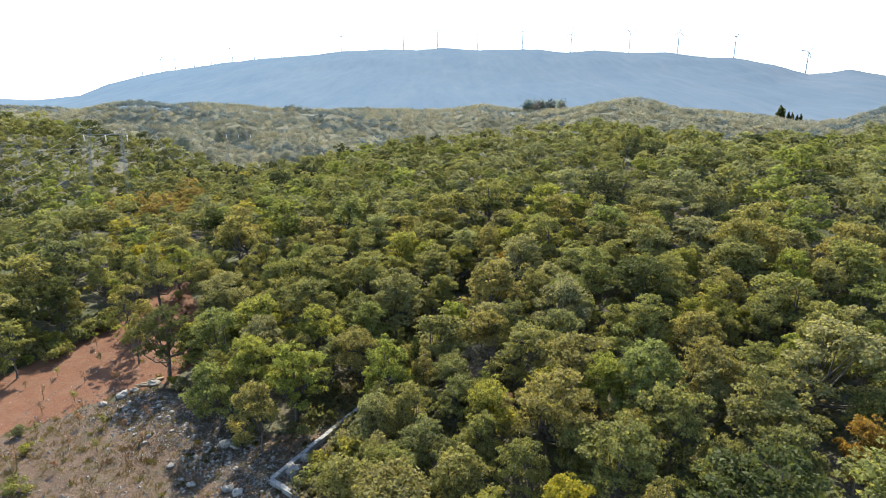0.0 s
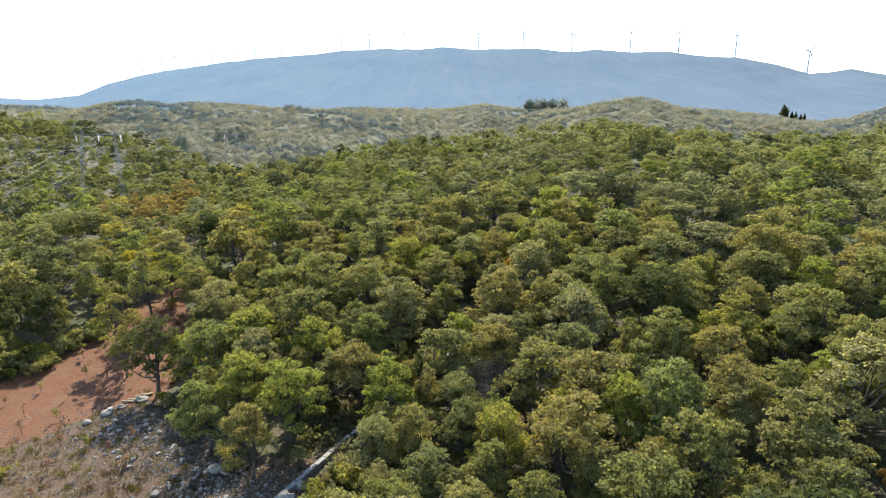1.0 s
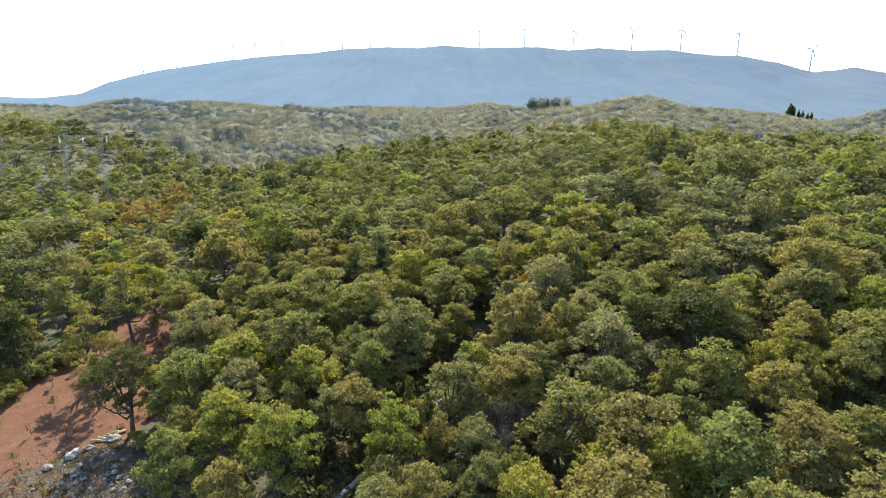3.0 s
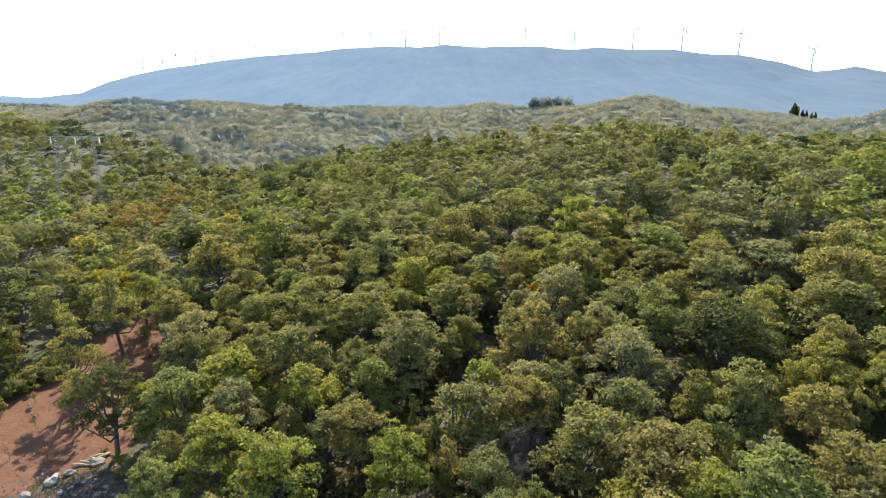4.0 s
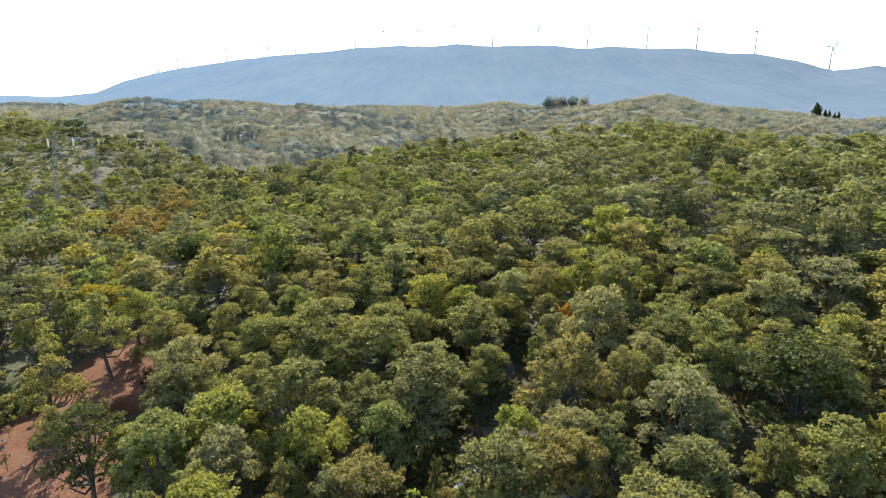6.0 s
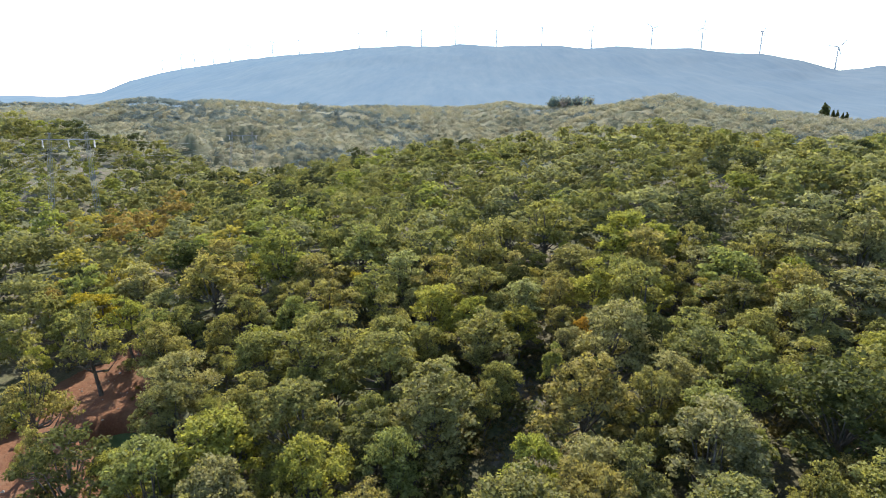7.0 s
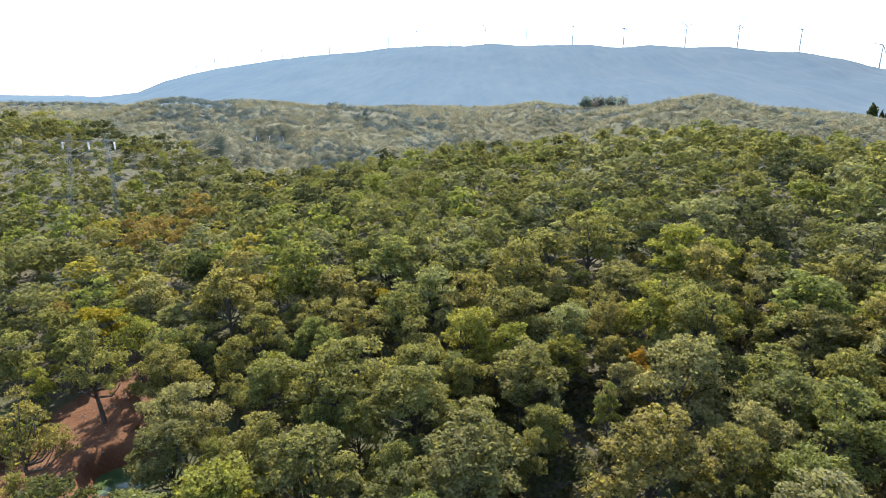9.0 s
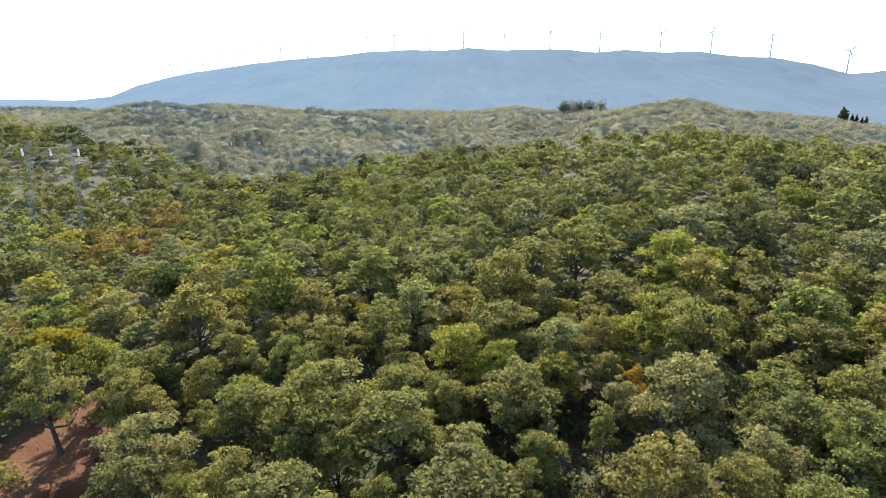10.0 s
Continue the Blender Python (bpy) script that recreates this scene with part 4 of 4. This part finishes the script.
def sapling_kind(seed, high, leaves, colour):
    rng = np.random.default_rng(seed)
    ls = [(rng.normal() * 0.10 * high, rng.normal() * 0.10 * high, high * rng.uniform(0.35, 0.95), high * 0.16, 1.2) for _ in range(6)]
    leaf = leaf_sprays(rng, ls, leaves, 0.055, 0.04)
    tv, tf = joined([tube([(0, 0, -0.1), (0.02, 0, high * 0.5), (0.05, 0.03, high)], [0.022, 0.016, 0.006], 5)]
                    + [tube([(0, 0, q[2] - 0.12), q[:3]], [0.009, 0.004], 4) for q in ls])
    root = new("sapling")
    part("stem", grid_mesh("stem", tv, tf, BARK), root)
    part("foliage", leaf_mesh("foliage", leaf, LEAF[colour]), root)
    return root


def shrub_kind(seed, colour):
    rng = np.random.default_rng(seed)
    ls = [(rng.normal() * 0.32, rng.normal() * 0.32, rng.uniform(0.2, 0.75), rng.uniform(0.18, 0.32), 0.9) for _ in range(12)]
    leaf = leaf_sprays(rng, ls, 900, 0.07, 0.05)
    tv, tf = joined([tube([(0, 0, -0.1), q[:3]], [0.03, 0.008], 4) for q in ls])
    root = new("shrub")
    part("stems", grid_mesh("stems", tv, tf, BARK), root)
    part("foliage", leaf_mesh("foliage", leaf, LEAF[colour]), root)
    return root


def spread(kinds, spots, label, category, group):
    for i, (x, y, grow) in enumerate(spots):
        ob = copy_thing(kinds[i % len(kinds)], pose(x, y, height_at(x, y), 0, 0, (i * 77) % 360) @ Matrix.Diagonal((grow, grow, grow, 1)))
        tagged(ob, label, category, group)
    for root in kinds:
        for ch in list(root.children):
            bpy.data.objects.remove(ch)
        bpy.data.objects.remove(root)


SAPLINGS = [(-29.5, 44.2, 1.0), (-28.9, 40.9, 0.9), (-26.1, 40.4, 1.2), (-31.8, 42.0, 0.8), (-30.6, 38.5, 1.0), (-33.2, 40.2, 0.7), (-27.9, 38.0, 0.9), (-29.2, 36.3, 0.9),
            (-31.6, 47.2, 1.0), (-30.2, 48.1, 0.8), (-26.4, 36.6, 0.9), (-25.4, 34.6, 1.0), (-23.6, 34.4, 0.9), (-24.5, 32.0, 0.9), (-21.8, 33.9, 0.8), (-22.3, 31.4, 0.9),
            (-20.6, 34.8, 1.0), (-19.6, 32.0, 0.8), (-27.6, 33.4, 1.0), (-26.6, 30.2, 0.9), (-23.8, 29.6, 0.8), (-33.9, 43.6, 0.8)]
spread([sapling_kind(500, 1.0, 150, "olive"), sapling_kind(501, 1.1, 90, "brown"), sapling_kind(502, 0.9, 160, "brown")], SAPLINGS,
       "thin young planted tree on the cleared ground", "sapling", "saplings of the clearing")
SHRUBS = [(-33.6, 49.6, 1.5), (-34.6, 48.4, 1.2), (-32.2, 50.4, 1.3), (-35.8, 46.6, 1.3), (-36.4, 44.8, 1.6), (-37.2, 43.2, 1.3), (-24.8, 27.6, 1.0), (-29.0, 33.6, 0.8), (-27.0, 31.6, 0.7),
          (-16.8, 35.2, 1.1), (-19.8, 38.8, 1.0), (-20.9, 39.6, 0.9), (-12.6, 31.4, 1.0), (-9.0, 31.6, 0.9), (-21.6, 43.0, 1.0), (-23.0, 46.2, 1.1), (-28.6, 57.4, 1.0),
          (-7.2, 28.4, 1.3), (-6.3, 27.2, 1.5), (-6.0, 30.0, 1.5), (-5.2, 28.6, 1.8), (-7.7, 27.0, 0.9), (-5.0, 31.2, 1.6)]
EDGE = random.Random(21)
for _ in range(30):
    q = EDGE.random()
    SHRUBS.append((-38.5 + 6.0 * q + EDGE.gauss(0, 0.9), 41.5 + 11.0 * q + EDGE.gauss(0, 1.0), EDGE.uniform(0.7, 1.7)))
spread([shrub_kind(520, "green"), shrub_kind(521, "pale"), shrub_kind(522, "bright")], SHRUBS, "low bushy shrub at the edge of the clearing", "shrub", "shrubs round the clearing")

# cut logs under the old oak
log_v, log_f = tube([(-0.5, 0, 0), (-0.1, 0.05, 0.02), (0.2, 0.02, 0), (0.5, -0.03, 0.01)], [0.085, 0.1, 0.085, 0.07], 8)
log_me = grid_mesh("cut_log", log_v, log_f, CUTWOOD)
bm = bmesh.new()
bm.from_mesh(log_me)
bmesh.ops.holes_fill(bm, edges=bm.edges)
bm.to_mesh(log_me)
bm.free()
for i, (x, y, turn) in enumerate([(-23.2, 40.5, 20), (-23.0, 40.8, 35), (-23.5, 40.2, -12), (-22.8, 40.6, 60), (-23.8, 40.0, 5), (-23.1, 40.3, -35)]):
    ob = new("cut_log", log_me)
    ob.matrix_basis = pose(x, y, height_at(x, y) + 0.08 + 0.06 * (i % 2), 0, wall_rng.uniform(-4, 4), turn)
    tagged(ob, "pale freshly cut log lying under an oak", "log", "cut logs")


# ======== power line ========
def rod(a, b, r, sides=4):
    return tube([a, b], [r, r], sides)


def mast(name, high, foot, top, parent):
    """A square lattice mast."""
    bits = []
    n = 9
    for sx, sy in ((-1, -1), (1, -1), (1, 1), (-1, 1)):
        bits.append(rod((sx * foot, sy * foot, -0.5), (sx * top, sy * top, high), 0.017))
    for k in range(n):
        z0, z1 = high * k / n, high * (k + 1) / n
        w0, w1 = foot + (top - foot) * k / n, foot + (top - foot) * (k + 1) / n
        c0 = [(-w0, -w0), (w0, -w0), (w0, w0), (-w0, w0)]
        c1 = [(-w1, -w1), (w1, -w1), (w1, w1), (-w1, w1)]
        for q in range(4):
            a, b2 = (c0[q], c1[(q + 1) % 4]) if k % 2 else (c0[(q + 1) % 4], c1[q])
            bits.append(rod((*a, z0), (*b2, z1), 0.012))
            bits.append(rod((*c1[q], z1), (*c1[(q + 1) % 4], z1), 0.018))
    v, f = joined(bits)
    return part(name, grid_mesh(name, v, f, STEEL, True), parent)


def pylon(x, y, high, turn):
    root = new("power_pylon")
    root.matrix_basis = pose(x, y, height_at(x, y), 0, 0, turn)
    for sx, splay in ((-4.4, 8.0), (2.4, 0.0)):
        mst = mast("lattice_mast", high + 0.9, 0.3, 0.16, root)
        mst.matrix_basis = pose(sx, 0, 0, 0, splay, 0)
    v, f = joined([rod((-3.9, s, high), (3.9, s, high), 0.03) for s in (-0.22, 0.22)] + [rod((-3.9 + 0.6 * k, -0.22, high), (-3.3 + 0.6 * k, 0.22, high), 0.015) for k in range(13)]
                  + [rod((-2.4, 0, high - 1.4), (0, 0, high), 0.025), rod((2.4, 0, high - 1.4), (0, 0, high), 0.025)])
    part("crossarm", grid_mesh("crossarm", v, f, STEEL, True), root)
    for sx in (-3.3, 0.0, 3.3):
        v, f = joined([rod((sx, 0, high), (sx, 0, high - 1.1), 0.03, 6)] + [tube([(sx, 0, high - 0.15 - 0.12 * k), (sx, 0, high - 0.2 - 0.12 * k)], [0.05, 0.15], 8) for k in range(7)])
        part("insulator", grid_mesh("insulator", v, f, PORCELAIN), root, "white stacked disc insulator")
    tagged(root, "grey steel portal pylon with two lattice masts", "pylon", "pylons of the power line")
    return root.matrix_basis.copy()


HIGH = [14.4, 12.6, 11.0]
PYLONS = [pylon(-53.0, 90.0, HIGH[0], 3), pylon(-56.9, 160.0, HIGH[1], 4), pylon(-46.0, -30.0, HIGH[2], 3)]


def cable(a, b, sag, thick):
    p = [Vector(a).lerp(Vector(b), t / 24) - Vector((0, 0, 4 * sag * (t / 24) * (1 - t / 24))) for t in range(25)]
    v, f = tube(p, [thick] * 25, 4)
    tagged(new("power_cable", grid_mesh("power_cable", v, f, STEEL)), "thin sagging overhead power cable between pylons", "cable", "cables of the power line")


for i, j, sag, thick in ((2, 0, 5.6, 0.009), (0, 1, 2.2, 0.006)):
    for sx in (-3.3, 0.0, 3.3):
        cable(PYLONS[i] @ Vector((sx, 0, HIGH[i] - 1.1)), PYLONS[j] @ Vector((sx, 0, HIGH[j] - 1.1)), sag, thick)
    for sx in (-2.4, 2.4):
        cable(PYLONS[i] @ Vector((sx, 0, HIGH[i] + 0.9)), PYLONS[j] @ Vector((sx, 0, HIGH[j] + 0.9)), sag * 0.95, thick)


# ======== cypresses and tall clump on the second ridge ========
def cypress(x, y, high, wide, seed):
    rng = np.random.default_rng(seed)
    ls = [(rng.normal() * wide * 0.12, rng.normal() * wide * 0.12, high * q, wide * (0.5 * math.sin(math.pi * min(q + 0.22, 1)) ** 0.6 + 0.1), 1.5) for q in np.linspace(0.12, 0.93, 10)]
    leaf = leaf_sprays(rng, ls, 2400, 0.5, 0.36)
    root = new("cypress_tree")
    root.matrix_basis = pose(x, y, height_at(x, y))
    tv, tf = tube([(0, 0, -0.5), (0, 0, high * 0.7)], [0.2, 0.05], 6)
    part("trunk", grid_mesh("trunk", tv, tf, BARK), root)
    part("crown", leaf_mesh("crown", leaf, LEAF["dark"]), root)
    tagged(root, "slender dark green cypress on a far ridge", "tree", "cypresses on the ridge")


for i, (dx, high, wide) in enumerate([(0, 12.6, 4.4), (5.0, 9.6, 1.6), (7.4, 9.0, 1.5), (10.4, 7.6, 1.4), (12.6, 8.3, 1.6)]):
    cypress(234.5 + dx * 0.9, 403.0 - dx * 0.4, high, wide, 700 + i)


# ======== wind turbines on the mountain ========
def loft(rings):
    v, f = [], []
    k = len(rings[0])
    for r in rings:
        v += r
    for i in range(len(rings) - 1):
        for q in range(k):
            f.append((i * k + q, i * k + (q + 1) % k, (i + 1) * k + (q + 1) % k, (i + 1) * k + q))
    return v, f


def blade_mesh():
    rings = []
    for q, chord, thick in ((0.0, 1.6, 1.5), (0.06, 1.7, 1.3), (0.2, 3.6, 0.8), (0.5, 2.4, 0.45), (0.8, 1.4, 0.28), (1.0, 0.4, 0.1)):
        rings.append([(chord * 0.6 * math.cos(a) + chord * 0.15, thick * 0.6 * math.sin(a), 1.0 + 39 * q) for a in [2 * math.pi * s / 8 for s in range(8)]])
    return grid_mesh("blade", *loft(rings), WHITE)


def turbine_kind():
    root = new("wind_turbine")
    part("tower", grid_mesh("tower", *tube([(0, 0, -6), (0, 0, 30), (0, 0, 76)], [2.7, 2.4, 1.7], 14), WHITE), root)
    nac = box_mesh("nacelle", 3.4, 10.0, 3.6, WHITE, 0, 0, 0.7)
    ob = part("nacelle", nac, root)
    ob.location = (0, 1.5, 77.6)
    hub = part("hub", grid_mesh("hub", *tube([(0, 0, 0), (0, -0.6, 0), (0, -2.2, 0), (0, -3.4, 0)], [1.5, 1.7, 1.3, 0.1], 12), WHITE), root)
    hub.location = (0, -3.4, 77.6)
    me = blade_mesh()
    for k in range(3):
        bl = part("blade", me, hub)
        bl.matrix_basis = pose(0, -1.4, 0, 0, 120 * k, 0)
    return root


first = turbine_kind()
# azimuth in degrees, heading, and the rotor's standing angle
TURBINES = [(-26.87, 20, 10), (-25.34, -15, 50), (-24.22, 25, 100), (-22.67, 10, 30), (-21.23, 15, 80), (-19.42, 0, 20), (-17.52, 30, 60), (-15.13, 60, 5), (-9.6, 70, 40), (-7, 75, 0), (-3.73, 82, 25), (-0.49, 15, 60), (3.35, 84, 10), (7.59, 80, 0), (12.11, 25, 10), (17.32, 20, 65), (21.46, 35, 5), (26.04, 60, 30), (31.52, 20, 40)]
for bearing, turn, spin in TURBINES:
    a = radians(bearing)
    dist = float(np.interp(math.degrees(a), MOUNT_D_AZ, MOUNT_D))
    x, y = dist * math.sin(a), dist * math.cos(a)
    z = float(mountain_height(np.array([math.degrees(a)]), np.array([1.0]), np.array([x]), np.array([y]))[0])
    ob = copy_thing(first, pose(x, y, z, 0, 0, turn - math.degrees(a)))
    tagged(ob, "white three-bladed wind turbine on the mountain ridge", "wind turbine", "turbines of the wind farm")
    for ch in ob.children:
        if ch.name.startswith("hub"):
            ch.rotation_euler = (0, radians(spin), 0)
for ch in list(first.children_recursive):
    bpy.data.objects.remove(ch)
bpy.data.objects.remove(first)
